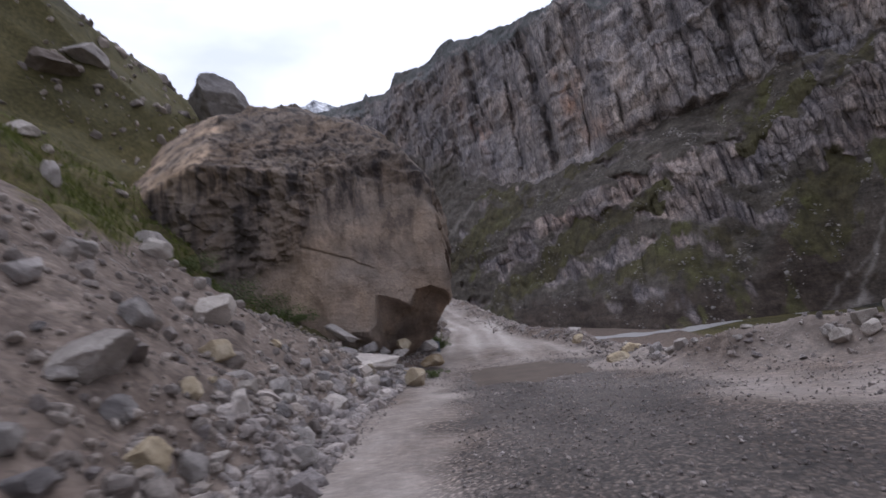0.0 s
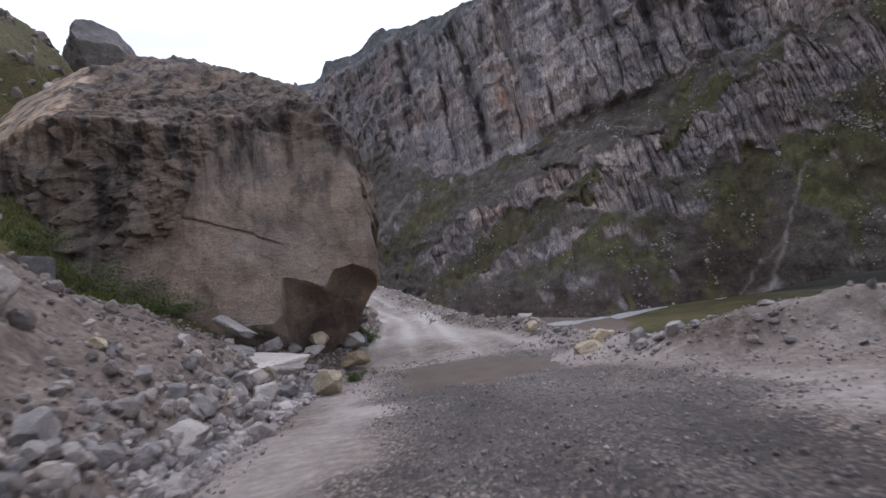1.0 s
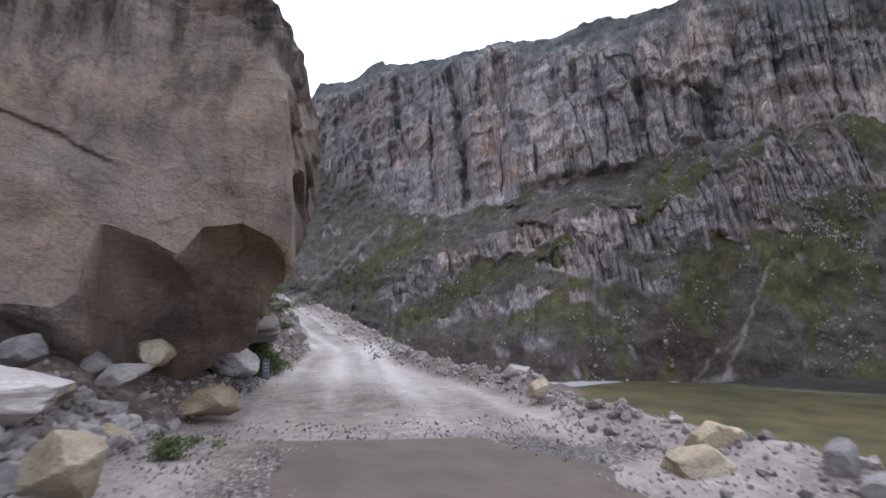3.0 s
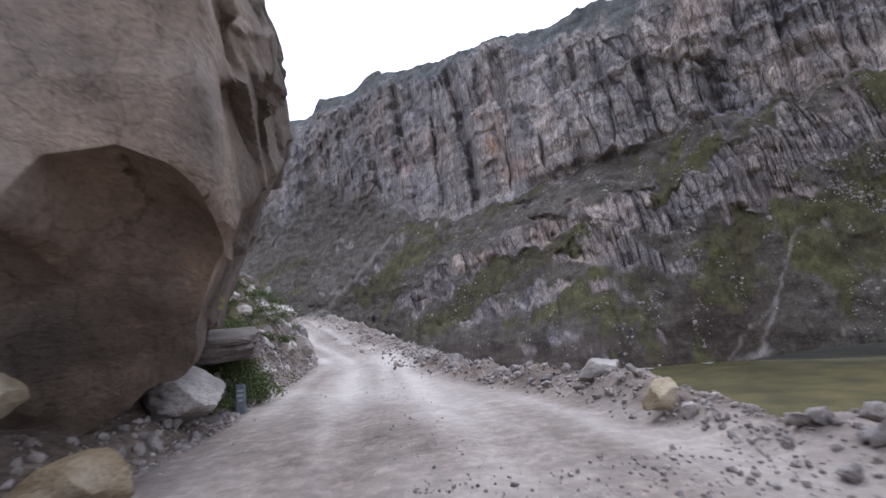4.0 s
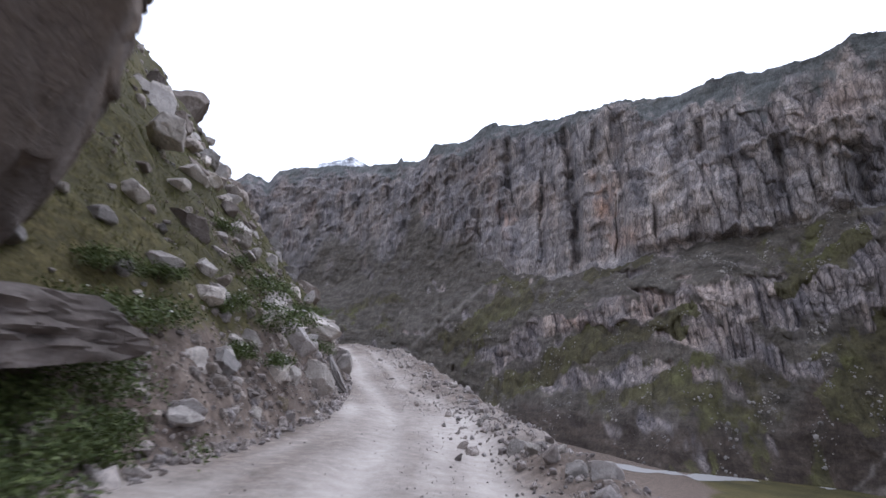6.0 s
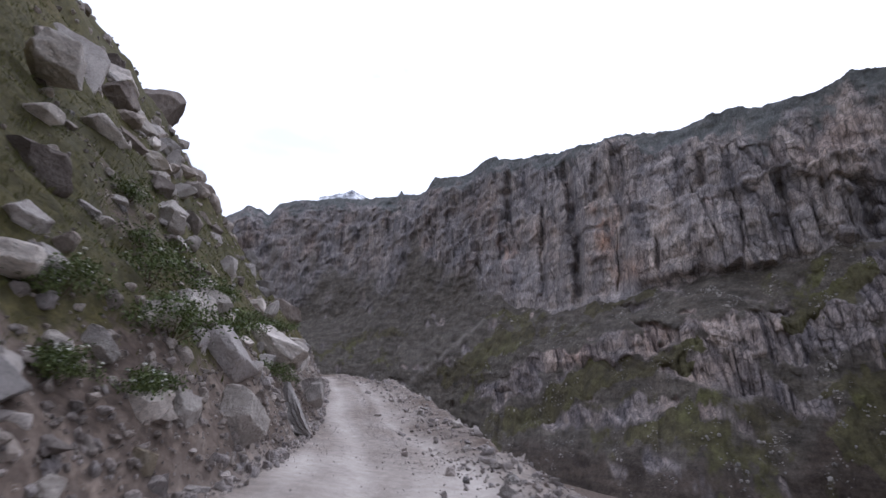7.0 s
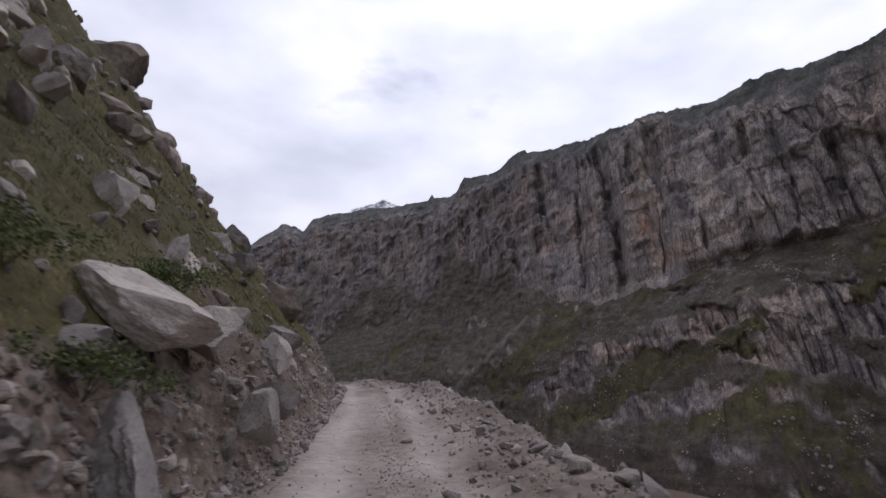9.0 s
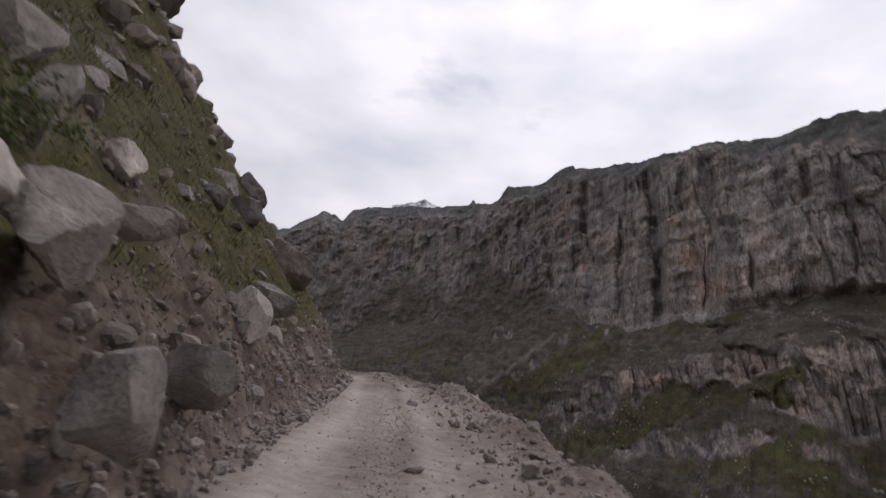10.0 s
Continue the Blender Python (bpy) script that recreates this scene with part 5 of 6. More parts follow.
# the hillside cut
HILL = [(-2.8, 56.7, 1.72, 2.4, 2.2, 1.2, 3, M_PALE, "great pale slab jutting from the earth bank over the road", -8, (4, 26)), (-2.42, 58.25, 1.55, 1.05, 1.2, 0.95, 8, M_PALE, "pale rock jutting out beside the great slab", 20, (0, 10)),
        (-1.5, 58.5, 0.25, 0.9, 0.95, 1.25, 1, M_TAN, "pale cracked boulder at the foot of the bank", 30, (0, 0)), (-0.55, 48.15, -0.40, 1.0, 1.0, 1.0, 12, M_TAN, "pale grey boulder at the foot of the hillside", 10, (0, 0)),
        (-1.0, 46.45, -0.38, 0.85, 0.8, 0.95, 4, M_TAN, "pale grey boulder at the foot of the hillside", 55, (0, 0)), (-2.25, 50.9, 0.75, 1.35, 1.7, 1.25, 10, M_PALE, "long pale slab tilted down the hillside", 12, (-14, 38)),
        (-2.75, 50.0, 1.65, 1.15, 1.9, 1.2, 7, M_PALE, "pale block above a tilted slab", -5, (-10, 36)), (-2.6, 50.05, 1.0, 1.0, 1.2, 0.95, 1, M_PALE, "pale block beside a tilted slab", 30, (0, 24)),
        (-10.1, 72.7, 7.2, 1.7, 1.7, 1.9, 9, M_PALE, "pale block standing on the grassy slope", 15, (0, 20)), (-8.75, 72.5, 6.3, 1.3, 1.4, 1.4, 2, M_STONE, "grey block standing on the grassy slope", 40, (0, 10)),
        (-8.3, 76.4, 5.1, 3.3, 3.4, 2.8, 11, M_BROWN, "brown rock outcrop overhanging the road bend", 10, (0, 14)), (-22.5, 79.6, 21.7, 3.7, 4.2, 4.4, 0, M_BROWN, "dark rock knob on the skyline of the hill", 30, (0, 0)),
        (-2.05, 60.6, 0.5, 0.95, 1.0, 0.8, 6, M_TAN, "pale stone at the foot of the bank", 70, (0, 12)),
        (-2.95, 59.8, 2.05, 0.85, 0.95, 0.6, 3, M_TAN, "layered pale block in the earth bank", 12, (0, 4)), (-3.75, 58.9, 3.15, 0.55, 0.8, 1.1, 13, M_PALE, "upright pale stone in the grass", 20, (0, 22)),
        (-7.3, 49.7, 7.2, 1.5, 1.8, 1.4, 5, M_PALE, "pale angular rock high on the slope", 0, (0, 25)), 
        (-6.6, 55.7, 5.2, 1.0, 1.9, 0.7, 3, M_PALE, "flat pale stone in the grassy slope", 20, (0, 35)), (-4.2, 53.9, 2.7, 0.9, 1.1, 0.8, 6, M_PALE, "pale stone in the grassy slope", 0, (0, 25)),
        (-5.4, 62.1, 3.6, 0.9, 1.3, 0.9, 8, M_PALE, "pale stone standing in the grass", 60, (0, 20)), (-6.3, 60.3, 4.7, 0.8, 1.6, 1.1, 12, M_STONE, "leaning grey slab in the grass", 10, (20, 30)),
        (-3.5, 45.7, 1.2, 1.0, 1.0, 0.8, 1, M_PALE, "pale stone on the slope", 0, (0, 20)),
        (-4.9, 48.4, 3.4, 1.1, 1.4, 0.8, 4, M_PALE, "pale flat stone on the slope", 45, (0, 30)), (-4.0, 47.0, 2.2, 1.1, 1.3, 0.7, 9, M_PALE, "pale flat stone on the slope", 80, (0, 30)),
        (-8.0, 57.3, 6.8, 0.9, 1.0, 0.8, 2, M_PALE, "pale stone on the grassy slope", 5, (0, 20)), (-9.3, 65.0, 7.2, 1.0, 1.8, 0.9, 7, M_STONE, "grey stone on the grassy slope", 0, (0, 30)),
        (-7.6, 53.0, 6.3, 1.2, 1.5, 0.9, 13, M_STONE, "grey stone on the slope", 25, (0, 30)), (-13.5, 66.0, 12.0, 2.0, 2.4, 1.6, 5, M_STONE, "large grey rock on the upper slope", 25, (0, 30)),
        (-12.5, 60.0, 11.7, 1.8, 2.2, 1.5, 8, M_BROWN, "brown rock on the upper slope", 65, (0, 30)), (-14.6, 74.0, 12.6, 2.6, 2.4, 1.9, 1, M_BROWN, "brown rock on the skyline of the hill", 25, (0, 30)),
        (-12.0, 78.6, 9.2, 1.9, 2.0, 1.4, 6, M_STONE, "grey rock on the skyline of the hill", 25, (0, 30)), (-4.8, 68.0, 2.6, 1.3, 1.8, 1.1, 3, M_STONE, "grey rock in the bank above the road", 0, (0, 25)),
        (-3.15, 45.1, 2.0, 0.8, 0.9, 0.65, 4, M_PALE, "pale block in the steep hillside", 30, (0, 20)), (-2.65, 45.1, 1.4, 0.95, 0.8, 0.65, 11, M_PALE, "pale block in the steep hillside", 10, (0, 28)),
        (-0.74, 45.15, -0.85, 0.28, 0.28, 0.42, 6, M_YELLOW, "small yellowish stone at the roadside", 0, (0, 0)), (-0.87, 43.6, -1.02, 0.38, 0.36, 0.32, 8, M_TAN, "tan stone at the roadside", 50, (0, 0)),
        (-0.42, 46.0, -1.27, 0.52, 0.4, 0.2, 3, M_PALE, "flat pale stone at the roadside", 15, (0, 0)), (-4.6, 46.8, 3.3, 1.4, 1.2, 1.3, 2, M_BROWN, "brown rock bedded in the hillside", 15, (0, 25)),
        (-6.9, 51.5, 6.3, 1.1, 1.1, 0.75, 10, M_PALE, "pale stone on the slope", 55, (0, 25)), (-17.9, 67.1, 16.8, 2.8, 2.4, 1.8, 9, M_PALE, "pale block high on the slope", 20, (0, 15)),
        (-2.6, 53.1, 1.35, 0.8, 0.9, 0.45, 7, M_PALE, "pale ledge stone in the earth bank", 0, (0, 6)), (-3.1, 52.9, 1.85, 0.75, 0.8, 0.55, 1, M_PALE, "pale block in the earth bank", 40, (0, 20)),
        (-10.4, 61.6, 9.3, 0.95, 1.0, 1.7, 12, M_STONE, "upright grey slab on the grassy slope", 10, (0, 18)), 
        (-7.4, 68.1, 5.25, 1.1, 1.2, 0.8, 5, M_STONE, "grey stone on the grassy slope", 35, (0, 25)), (-6.7, 65.8, 4.5, 0.8, 0.9, 0.6, 13, M_TAN, "tan stone on the grassy slope", 80, (0, 20)),
        (-10.3, 67.2, 8.2, 1.05, 1.1, 1.0, 4, M_BROWN, "brown stone on the grassy slope", 25, (0, 25)), (-2.15, 56.6, 0.25, 0.35, 0.4, 0.55, 6, M_STONE, "grey stone in the earth bank", 0, (0, 10)),
        (-1.6, 55.8, -0.35, 0.32, 0.3, 0.26, 2, M_PALE, "pale stone at the foot of the bank", 60, (0, 0)), (-2.1, 58.75, -0.2, 0.28, 0.3, 0.38, 8, M_PALE, "pale stone at the foot of the bank", 20, (0, 0)),
        (-2.05, 62.3, -0.5, 0.26, 0.25, 0.42, 1, M_PALE, "upright pale stone at the roadside", 35, (0, 0))]
for x, y, z, w, d, h, sd, m, lab, turn, tilt in HILL:
    rock("hillside_rock", (x, y, z), (w, d, h), sd, m, lab, turn, tilt)

for k, (x, y, w, h, m) in enumerate([(-3.13, 43.1, 0.85, 0.65, M_PALE), (-5.79, 53.84, 1.2, 0.95, M_PALE), (-2.63, 44.4, 1.1, 0.65, M_PALE), (-1.82, 46.85, 0.85, 0.55, M_PALE), (-3.95, 65.4, 1.2, 1.5, M_PALE), (-9.5, 61.2, 1.2, 0.9, M_PALE), (-3.15, 41.8, 0.5, 0.45, M_STONE),
                                     (-1.53, 43.3, 0.7, 0.6, M_STONE), (-1.17, 40.9, 0.8, 0.36, M_PALE), (-1.75, 45.35, 0.6, 0.45, M_STONE), (-4.1, 42.3, 0.7, 0.5, M_TAN), (-4.9, 44.6, 0.9, 0.6, M_PALE), (-3.9, 39.9, 0.6, 0.5, M_STONE), (-6.1, 43.4, 0.9, 0.7, M_BROWN), (-5.4, 47.6, 0.8, 0.6, M_PALE)]):
    resting("hillside_block", x, y, (w, w * 0.85, h), k + 3, m, "pale angular block bedded in the grassy hillside" if m is M_PALE else "weathered block bedded in the grassy hillside", 41 * k, (6, 16), 0.32)

# the great pale face high up, and the broken rib of bedrock that runs down from it between strips of turf
face = new("hillside_rock", slab_block(21, (2.2, 1.5, 2.9), M_PALE))
face.matrix_world = pose(-11.7, 55.5, 10.3, -26, 8, 36)
tagged(face, "great pale squared rock face high on the slope", "rock")
rng = np.random.RandomState(83)
RIB = [(-1.96, 51.82, 0.8), (-3.18, 52.33, 1.0), (-3.75, 52.7, 0.8), (-4.37, 53.03, 1.0), (-4.85, 53.2, 0.9), (-5.66, 53.69, 1.0), (-5.2, 54.1, 0.7), (-6.51, 54.49, 1.1), (-7.4, 55.6, 1.0),
       (-8.6, 57.2, 1.2), (-9.88, 58.9, 1.3), (-9.55, 56.63, 1.1), (-11.2, 60.4, 1.2), (-12.63, 61.74, 1.5), (-14.3, 63.6, 1.5), (-13.2, 60.4, 1.2), (-15.6, 64.6, 1.7), (-16.82, 65.25, 1.5), (-16.5, 69.9, 2.0), (-19.0, 67.6, 2.0)]
for k, (x, y, w) in enumerate(RIB):
    w *= rng.uniform(0.85, 1.15)
    resting("bedrock_block", x + rng.normal(0, 0.15), y + rng.normal(0, 0.15), (w * 0.8, w * 1.25, w * rng.uniform(0.6, 0.95)), 3 * k + 1, (M_PALE, M_TAN, M_PALE, M_BROWN)[k % 4],
            ("pale", "tan", "pale", "brown")[k % 4] + " angular bedrock block in a broken rib on the hillside", rng.uniform(-30, 50), (rng.uniform(-14, 8), rng.uniform(12, 34)), 0.38, "bedrock rib on the hillside")

def leaning_slab_mesh(wide, high, thick, seed):
    """A thin, roughly triangular slab: one straight edge, a slanting top and split, uneven faces."""
    n_u, n_v = 26, 26
    u, v = np.meshgrid(np.linspace(0, 1, n_u), np.linspace(0, 1, n_v))
    top_line = np.interp(u, [0, 0.12, 0.5, 0.85, 1], [0.93, 1.0, 0.60, 0.22, 0.08])
    px_, pz_ = (u + 0.04 * vnoise(v * 4, u * 2, None, seed)) * wide, v * top_line * high
    rim = np.minimum(np.minimum(u, 1 - u), np.minimum(v, 1 - v))
    swell = thick * 0.5 * np.clip(rim / 0.07, 0, 1) ** 0.5
    rough = 0.05 * fbm(u * 4, v * 4, None, seed + 1, 4) + 0.05 * np.floor(2 * vnoise(u * 2 + v, v * 2.3, None, seed + 2))
    front = np.stack([px_, -swell + rough * (rim > 0), pz_], -1).reshape(-1, 3)
    back = np.stack([px_, swell + 0.5 * rough * (rim > 0), pz_], -1).reshape(-1, 3)
    f = sheet_faces(n_v, n_u)
    return mesh_from("slab", np.concatenate([front, back]), np.concatenate([f, f[:, ::-1] + n_u * n_v]), M_STONE, True, None, 30)


slab = new("leaning_slab", leaning_slab_mesh(1.2, 1.5, 0.30, 310))
slab.matrix_world = pose(-1.78, 54.5, -0.95, -14, 0, -8)
tagged(slab, "thin triangular grey slab leaning against the earth bank", "rock")

# ---- loose stones, one by one ----
LOW = [stone_shape(300 + k, 3, 6, 0.010, 0.05) for k in range(8)]
LOWMESH = {}


def loose(name, x, y, size, seed, mat, label, group, sink=0.3):
    key = (seed % len(LOW), mat.name)
    if key not in LOWMESH:
        LOWMESH[key] = mesh_from("stone", LOW[key[0]][0] * 0.5, LOW[key[0]][1], mat, True, None, 22)
    rng = np.random.RandomState(seed + 7)
    s = np.array([1.0, rng.uniform(0.65, 1.0), rng.uniform(0.5, 0.85)]) * size
    ob = new(name, LOWMESH[key])
    ob.matrix_world = pose(x, y, on_land(x, y) + s[2] * (0.5 - sink), rng.uniform(-20, 20), rng.uniform(-20, 20), rng.uniform(0, 360)) @ Matrix.Diagonal((*s, 1))
    return tagged(ob, label, "stone", group)


rng = np.random.RandomState(11)
for k in range(120):
    y = rng.uniform(6.0, 25.5)
    x = along(TOE_X, y) - abs(rng.normal(0.2, 1.35)) + 0.3
    loose("scree_stone", float(x), y, float(np.clip(rng.lognormal(-1.15, 0.42), 0.16, 0.75)), k, (M_PALE, M_STONE, M_PALE, M_STONE, M_YELLOW)[k % 5 if k % 3 == 0 else k % 4], "angular pale stone in the scree beside the road", "scree stones")
for k in range(70):
    y = rng.uniform(14, 80)
    x = along(BERM_X, y) + rng.normal(-0.25, 0.4)
    loose("edge_stone", float(x), y, float(np.clip(rng.lognormal(-1.35, 0.45), 0.14, 0.6)), k + 200, (M_PALE, M_TAN, M_STONE)[k % 3], "angular stone in the rubble along the outer road edge", "road edge stones")
for k in range(150):
    y = rng.uniform(38, 80) if k % 3 else rng.uniform(41, 58)
    dd = rng.uniform(0.12, 1) ** 1.5 * 13
    x = along(TOE_X, y) - dd
    loose("slope_stone", float(x), y, float(np.clip(rng.lognormal(-1.25, 0.45), 0.16, 0.75)), k + 400, (M_PALE, M_STONE, M_PALE, M_PALE, M_BROWN)[k % 5], "angular stone set in the hillside", "hillside stones", 0.42)


def grassy(xs, ys):
    d = along(TOE_X, ys) - xs
    pt = fbm(xs * 0.16, ys * 0.16, None, 41, 4)
    g = ramp(pt + 0.55 * ramp(d, 3, 9) + 0.25 * ramp(ys, 38, 42) + 0.6 * ramp(ys, 45, 53), -0.25, 0.45) * ramp(d, 0.7, 2.2)
    return np.where(ys < 25, ramp(pt + 0.1 + 0.45 * ramp(d, 4, 12), -0.25, 0.45) * ramp(d, 5.8, 7.5), g)


# ---- uncountable rubble, grass and plants ----
def rubble(name, xs, ys, sizes, mat, seed, label, sink=0.25, fine=0.14):
    """Stones of many sizes strewn on the ground, joined; the smaller ones have fewer facets."""
    rng = np.random.RandomState(seed)
    zs = land(xs, ys)
    verts, faces, start = [], [], 0
    pick = rng.randint(0, 6, len(xs))
    for k in range(12):
        big = k >= 6
        idx = np.nonzero((pick == k % 6) & ((sizes >= fine) == big))[0]
        if not len(idx):
            continue
        v, f = stone_shape(500 + seed + k, 2 if big else 1, 7, 0.015, 0.03)
        q = rng.normal(size=(len(idx), 4))
        q /= np.linalg.norm(q, axis=1, keepdims=True)
        w, a, b, c = q.T
        rot = np.stack([1 - 2 * (b * b + c * c), 2 * (a * b - c * w), 2 * (a * c + b * w), 2 * (a * b + c * w), 1 - 2 * (a * a + c * c), 2 * (b * c - a * w), 2 * (a * c - b * w), 2 * (b * c + a * w),
                        1 - 2 * (a * a + b * b)], -1).reshape(-1, 3, 3)
        shape = v[None] * (rng.uniform(0.5, 1.0, (len(idx), 1, 3)) * sizes[idx, None, None] * 0.5)
        p = np.einsum("nij,nkj->nki", rot, shape)
        p += np.stack([xs[idx], ys[idx], zs[idx] + sizes[idx] * (0.40 - sink)], -1)[:, None]
        verts.append(p.reshape(-1, 3))
        faces.append((f[None] + (np.arange(len(idx)) * len(v))[:, None, None] + start).reshape(-1, 3))
        start += len(idx) * len(v)
    ob = new(name, mesh_from(name, np.concatenate(verts), np.concatenate(faces), mat, False))
    return tagged(ob, label, "rubble", kind="stuff")


def sizes_of(rng, n, mean, spread_, lo, hi):
    return np.clip(rng.lognormal(math.log(mean), spread_, n), lo, hi)


rng = np.random.RandomState(21)
n = 6400
ys = rng.uniform(5, 26.5, n)
off = np.where(rng.uniform(size=n) < 0.72, np.abs(rng.normal(0, 0.95, n)), rng.uniform(0, 7, n))
xs, size = along(TOE_X, ys) + 0.55 - off, sizes_of(rng, n, 0.11, 0.65, 0.04, 0.55)
low = off < 1.1 + rng.normal(0, 0.3, n)
rubble("scree", xs[low], ys[low], size[low], M_GRAVEL, 31, "loose grey scree of broken stones at the foot of the near bank")
rubble("bank_rubble", xs[~low], ys[~low], size[~low], M_RUBBLE, 39, "brown stones bedded in the earth of the near bank")
n = 21000
ys = rng.uniform(4, 27, n)
xs = rng.uniform(-2.4, 9.5, n)
keep = (rng.uniform(size=n) < 0.55 + 0.45 * vnoise(xs * 0.8, ys * 0.5, None, 77)) & (xs < along(BERM_X, ys)) & ~((xs > -1.9) & (xs < -0.2) & (ys < 21))
xs, ys = xs[keep], ys[keep]
rubble("gravel", xs, ys, sizes_of(rng, len(xs), 0.038, 0.55, 0.015, 0.12), M_PEBBLE, 32, "coarse gravel strewn over the wet stream bed and road")
n = 6000
ys = rng.uniform(6, 84, n)
xs = along(BERM_X, ys) + 0.05 + rng.normal(-0.3, 0.6, n) * np.interp(ys, [8, 22, 27, 36, 43, 48, 55], [2.2, 1.3, 0.6, 0.55, 0.9, 1.1, 1.5])
rubble("road_edge_rubble", xs, ys, sizes_of(rng, n, 0.062, 0.65, 0.025, 0.34), M_GRAVEL, 33, "rubble heaped along the outer edge of the road")
n = 4200
ys = rng.uniform(26, 82, n)
xs = along(TOE_X, ys) + 0.5 - np.abs(rng.normal(0, 0.8, n))
rubble("roadside_rubble", xs, ys, sizes_of(rng, n, 0.08, 0.6, 0.03, 0.35), M_GRAVEL, 34, "broken stones along the foot of the hillside")
n = 3600
ys = np.where(rng.uniform(size=n) < 0.4, rng.uniform(27, 82, n), rng.uniform(50, 72, n))
xs = np.where(rng.uniform(size=n) < 0.5, along(TOE_X, ys) + rng.uniform(0.2, 5.5, n), along(TRACK_X, ys) + rng.normal(0, 0.3, n))
keep = xs < along(BERM_X, ys)
rubble("road_gravel", xs[keep], ys[keep], sizes_of(rng, int(keep.sum()), 0.03, 0.4, 0.015, 0.08), M_GRAVEL, 35, "fine loose gravel on the dusty road")
n = 6000
ys = rng.uniform(37, 84, n)
off = rng.uniform(0, 1, n) ** 1.6 * 26
xs = along(TOE_X, ys) - 0.4 - off
keep = rng.uniform(size=n) > 0.85 * grassy(xs, ys)
xs, ys, off = xs[keep], ys[keep], off[keep]
n = len(xs)
rubble("hillside_rubble", xs, ys, sizes_of(rng, n, 0.16, 0.65, 0.06, 0.9) * np.interp(off, [0, 8, 26], [0.8, 1.1, 1.8]), M_RUBBLE, 36, "stones and rock fragments in the steep earth hillside", 0.3, 0.16)
n = 6500
ys = rng.uniform(40, 76, n)
off = rng.uniform(0, 1, n) ** 1.3 * 6
xs = along(TOE_X, ys) + 0.1 - off
keep = rng.uniform(size=n) > 0.9 * grassy(xs, ys)
xs, ys = xs[keep], ys[keep]
rubble("earth_bank_gravel", xs, ys, sizes_of(rng, len(xs), 0.075, 0.5, 0.03, 0.24), M_RUBBLE, 38, "small broken stones set in the earth bank", 0.25, 0.5)
n = 1500
ys = rng.uniform(30, 110, n)
off = rng.uniform(8, 70, n)
xs = along(TOE_X, np.minimum(ys, 79)) - off
rubble("upper_hillside_rubble", xs, np.minimum(ys, 79), sizes_of(rng, n, 0.55, 0.6, 0.2, 2.2), M_RUBBLE, 37, "rocks scattered over the upper hillside", 0.3, 0.3)


def grass_field(name, xs, ys, tall, seed, label, blades=8, mat=M_BLADE):
    rng = np.random.RandomState(seed)
    k = len(xs) * blades
    bx = np.repeat(xs, blades) + rng.normal(0, 0.07, k)
    by = np.repeat(ys, blades) + rng.normal(0, 0.07, k)
    bz = land(bx, by) - 0.02
    h = np.repeat(tall, blades) * rng.uniform(0.6, 1.2, k)
    ang = rng.uniform(0, 2 * np.pi, k)
    lean_ = h * rng.uniform(0.1, 0.7, k)
    wx, wy = np.cos(ang) * h * 0.055, np.sin(ang) * h * 0.055
    tx, ty = -np.sin(ang) * lean_ + 0.12 * h, np.cos(ang) * lean_
    p = np.stack([np.stack([bx - wx, by - wy, bz], -1), np.stack([bx + wx, by + wy, bz], -1), np.stack([bx + wx * 0.7 + tx * 0.45, by + wy * 0.7 + ty * 0.45, bz + h * 0.62], -1),
                  np.stack([bx + tx, by + ty, bz + h], -1)], 1)
    f = np.arange(k * 4).reshape(-1, 4)
    return tagged(new(name, mesh_from(name, p.reshape(-1, 3), f, mat, False)), label, "grass", kind="stuff")


rng = np.random.RandomState(51)
xs, ys = rng.uniform(-20, -1, 40000), rng.uniform(37, 80, 40000)
keep = (rng.uniform(size=len(xs)) < grassy(xs, ys) * 0.85) & (xs < along(TOE_X, ys) - 0.8)
xs, ys = xs[keep], ys[keep]
grass_field("hillside_grass", xs, ys, np.clip(rng.normal(0.09, 0.035, len(xs)), 0.04, 0.22), 52, "tufts of olive mountain grass on the hillside", 5)
xs, ys = rng.uniform(-30, -7, 11000), rng.uniform(10, 34, 11000)
keep = (rng.uniform(size=len(xs)) < grassy(xs, ys)) & (xs < along(TOE_X, ys) - 5.5)
xs, ys = xs[keep], ys[keep]
grass_field("bank_grass", xs, ys, np.clip(rng.normal(0.22, 0.08, len(xs)), 0.08, 0.5), 53, "grass on the slope above the scree bank", 6, M_TURF)


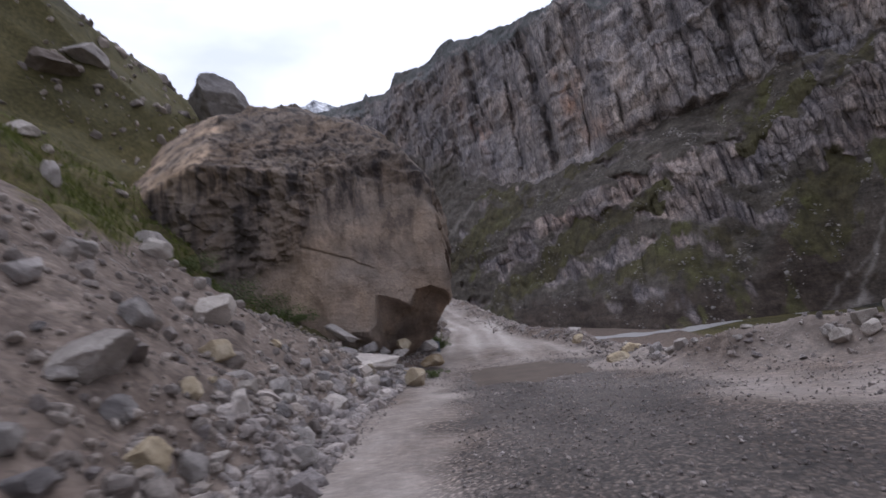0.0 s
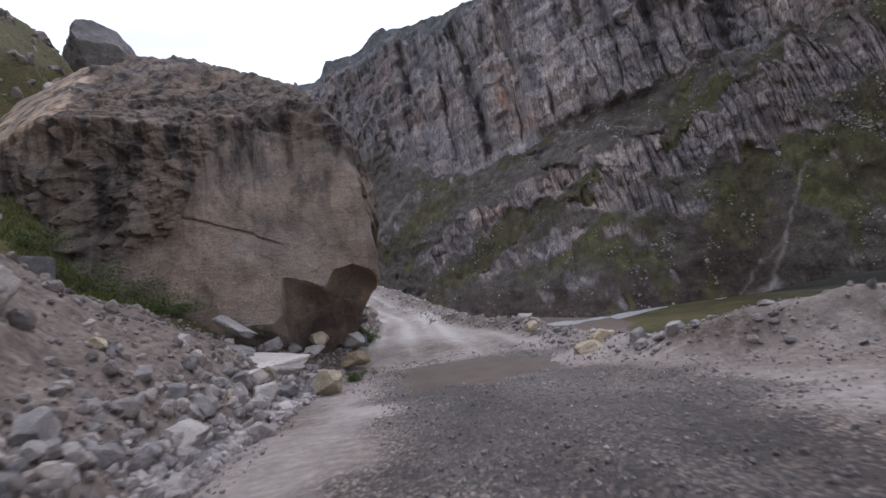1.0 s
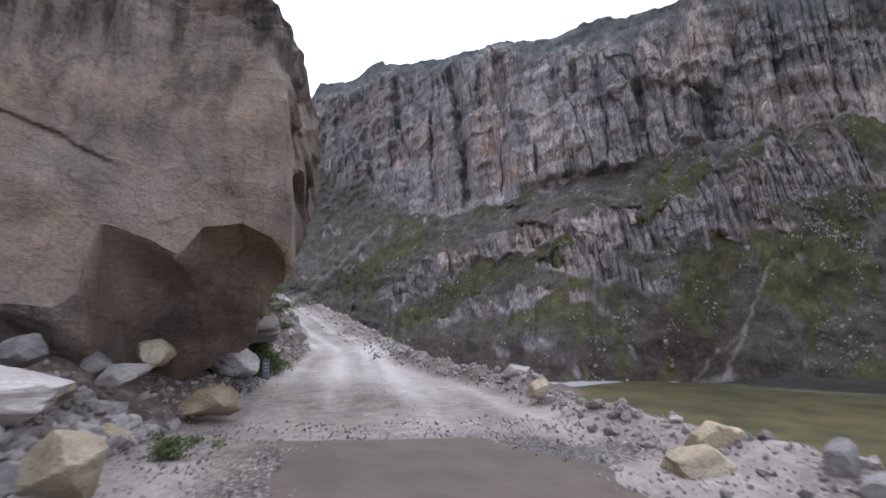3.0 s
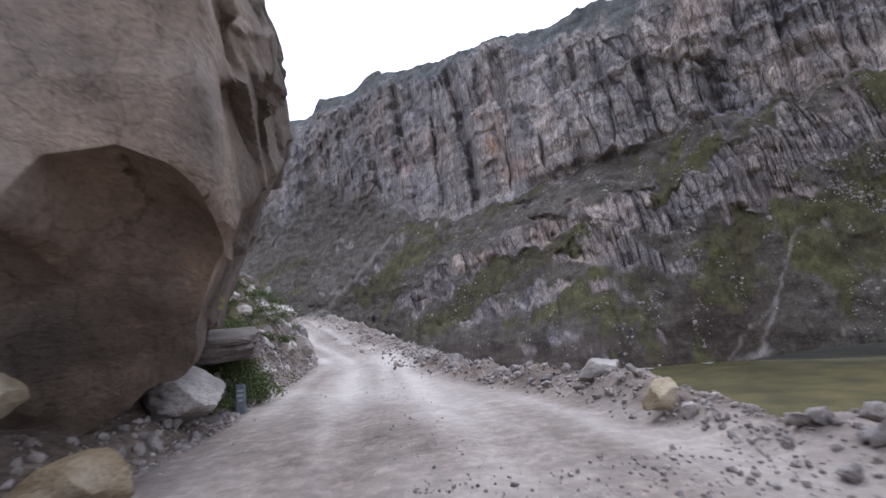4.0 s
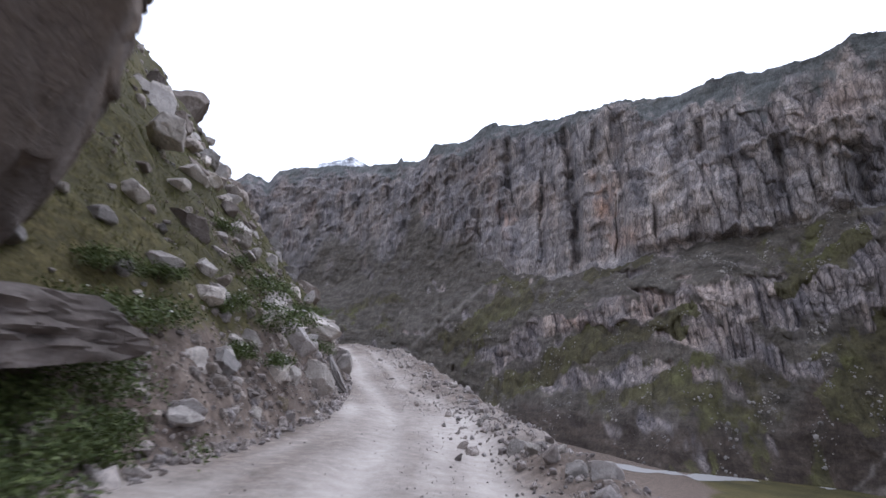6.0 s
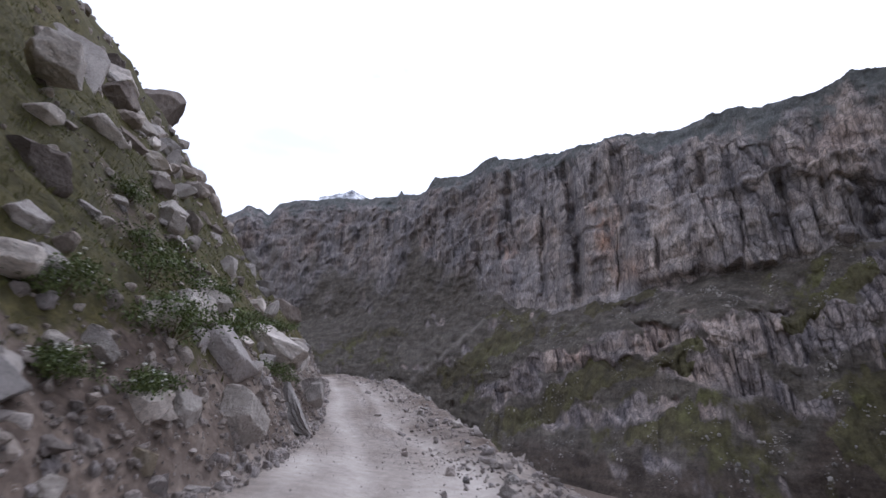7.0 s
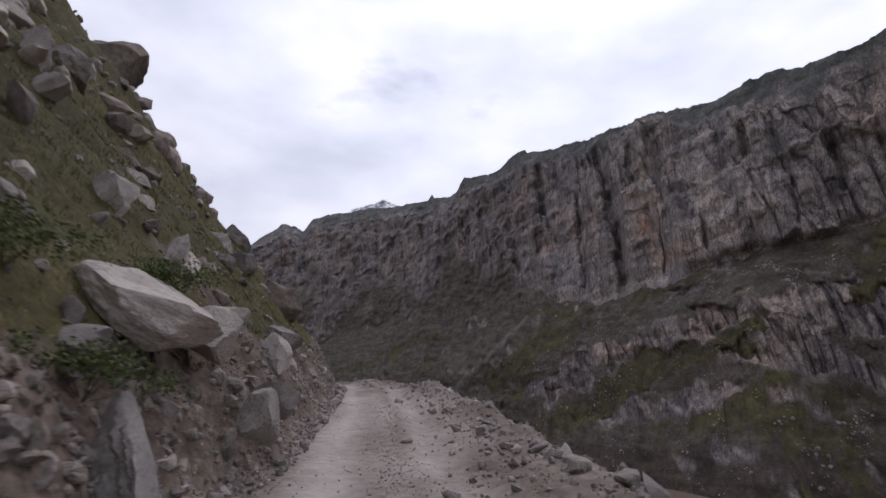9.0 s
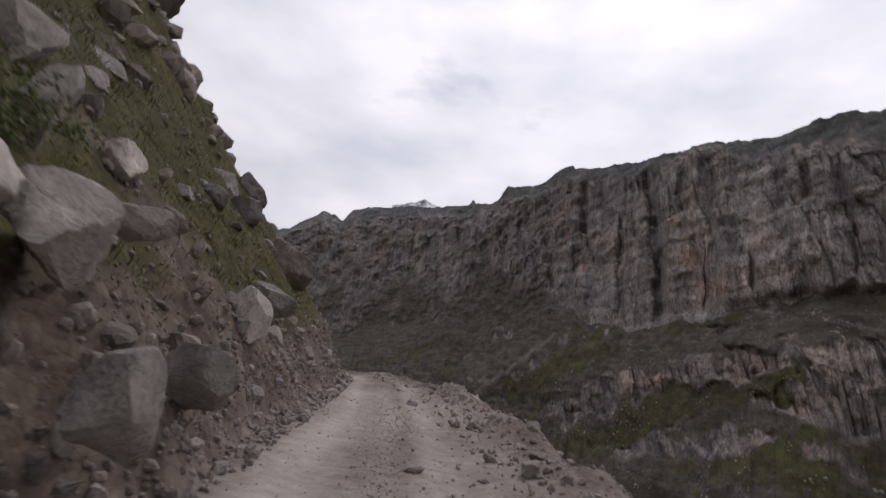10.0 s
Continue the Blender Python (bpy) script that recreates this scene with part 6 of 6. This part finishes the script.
def shrub(at, size, seed, label, flowers=0):
    """A low leafy plant: stems under a ragged crown of small leaves."""
    rng = np.random.RandomState(seed)
    base_ob = new("shrub")
    base_ob.location = at
    w, h = size
    n_clump = 16
    cl = np.stack([rng.normal(0, 0.42, n_clump) * w, rng.normal(0, 0.42, n_clump) * w, rng.uniform(0.25, 0.85, n_clump) * h], -1)
    n_leaf = 1700
    which = rng.randint(0, n_clump, n_leaf)
    ctr = cl[which] + rng.normal(0, 1, (n_leaf, 3)) * np.array([0.17 * w, 0.17 * w, 0.15 * h])
    ctr[:, 2] = np.maximum(ctr[:, 2], 0.02)
    a = rng.normal(size=(n_leaf, 3))
    a /= np.linalg.norm(a, axis=1, keepdims=True)
    b = np.cross(a, rng.normal(size=(n_leaf, 3)))
    b /= np.linalg.norm(b, axis=1, keepdims=True)
    ln = rng.uniform(0.02, 0.045, (n_leaf, 1)) * (0.6 + 0.5 * w)
    p = np.stack([ctr - a * ln, ctr + b * ln * 0.45, ctr + a * ln, ctr - b * ln * 0.45], 1)
    part("leaves", mesh_from("leaves", p.reshape(-1, 3), np.arange(n_leaf * 4).reshape(-1, 4), M_LEAF, False), base_ob)
    sv, sf = [], []
    for k in range(n_clump):
        tip = cl[k]
        for q in range(3):
            ang = 2.1 * q
            o = np.array([math.cos(ang), math.sin(ang), 0]) * 0.008
            sv += [o + np.array([0, 0, -0.05]), o * 0.5 + tip]
        i = 6 * k
        sf += [[i, i + 2, i + 3, i + 1], [i + 2, i + 4, i + 5, i + 3], [i + 4, i, i + 1, i + 5]]
    part("branchwork", mesh_from("branchwork", np.array(sv), np.array(sf), M_STEM, False), base_ob)
    if flowers:
        ctr = cl[rng.randint(0, n_clump, flowers)] + rng.normal(0, 1, (flowers, 3)) * np.array([0.16 * w, 0.16 * w, 0.1 * h]) + np.array([0, 0, 0.22 * h])
        v, f = ICO[1]
        fv = (ctr[:, None] + v[None] * rng.uniform(0.018, 0.035, (flowers, 1, 1)) * np.array([1, 1, 0.5])).reshape(-1, 3)
        ff = (f[None] + (np.arange(flowers) * len(v))[:, None, None]).reshape(-1, 3)
        tagged(part("flowers", mesh_from("flowers", fv, ff, M_FLOWER, False), base_ob, "clusters of small white flowers"), kind="stuff")
    return tagged(base_ob, label, "shrub")


SHRUBS = [(-8.9, 27.4, 1.5, 1.1, 0), (-7.7, 27.0, 1.2, 0.8, 0), (-10.4, 27.4, 1.6, 1.3, 0), (-6.9, 26.4, 0.8, 0.5, 0), (-12.0, 27.2, 1.6, 1.2, 0), (-1.2, 36.3, 0.55, 0.45, 0), (-1.5, 37.7, 0.9, 0.7, 0), (-0.95, 36.9, 0.8, 0.6, 0), (-0.85, 35.6, 0.6, 0.5, 0), (-1.35, 33.9, 0.5, 0.4, 0), (-2.2, 41.5, 0.9, 0.7, 12), (-1.6, 46.9, 1.0, 0.7, 20), (-2.4, 47.3, 1.1, 0.8, 25), (-1.2, 38.8, 0.7, 0.5, 0), (-1.9, 39.4, 0.8, 0.65, 0),
          (-1.0, 35.1, 0.5, 0.4, 0), (-2.3, 45.0, 0.7, 0.5, 30), (-2.6, 48.7, 0.7, 0.5, 25), (-1.7, 44.4, 0.5, 0.4, 25), (-3.5, 52.6, 0.9, 0.6, 0),
          (-3.0, 54.4, 1.0, 0.6, 0), (-2.2, 55.0, 0.9, 0.6, 0), (-0.85, 24.0, 0.4, 0.3, 0), (-1.25, 45.6, 0.5, 0.4, 25), (-2.6, 52.2, 0.8, 0.5, 0),
          (-4.9, 50.2, 0.9, 0.5, 10), (-2.17, 39.5, 0.9, 0.6, 0), (-2.0, 38.1, 0.9, 0.6, 0), (-1.5, 39.2, 0.7, 0.45, 0), (-3.3, 41.5, 0.7, 0.45, 0), (-3.75, 49.2, 0.8, 0.5, 0), (-2.6, 40.4, 0.9, 0.55, 8), (-1.7, 36.9, 0.8, 0.5, 0), (-2.9, 42.6, 0.6, 0.4, 0)]
for k, (x, y, w, h, fl) in enumerate(SHRUBS):
    shrub((x, y, on_land(x, y)), (w, h), 600 + k, "leafy green shrub with white flowers on the hillside" if fl else "low leafy green shrub among the rocks", fl)

shrub((-3.15, 57.7, 2.1), (0.8, 0.5), 690, "bright green tuft of leaves growing on a pale slab")

# ---- small milestone beside the road ----
post = new("milestone")
post.location = (-0.8, 34.45, on_land(-0.8, 34.45) - 0.05)
bm = bmesh.new()
bmesh.ops.create_cube(bm, size=1.0)
for q in bm.verts:
    q.co = Vector((q.co.x * 0.22, q.co.y * 0.12, (q.co.z + 0.5) * 0.72))
bmesh.ops.bevel(bm, geom=[e for e in bm.edges], offset=0.03, segments=3, affect="EDGES")
me = bpy.data.meshes.new("stone_body")
bm.to_mesh(me)
bm.free()
me.materials.append(M_POST)
part("stone_body", me, post)
for k, (z, w) in enumerate([(0.58, 0.13), (0.47, 0.15), (0.36, 0.10)]):
    bm = bmesh.new()
    bmesh.ops.create_cube(bm, size=1.0)
    for q in bm.verts:
        q.co = Vector((q.co.x * w, q.co.y * 0.006 - 0.061, q.co.z * 0.05 + z))
    me = bpy.data.meshes.new("inscription")
    bm.to_mesh(me)
    bm.free()
    me.materials.append(M_WHITE)
    part("inscription", me, post, "worn white painted line")
tagged(post, "small blue-grey painted milestone beside the road under the overhang", "milestone")
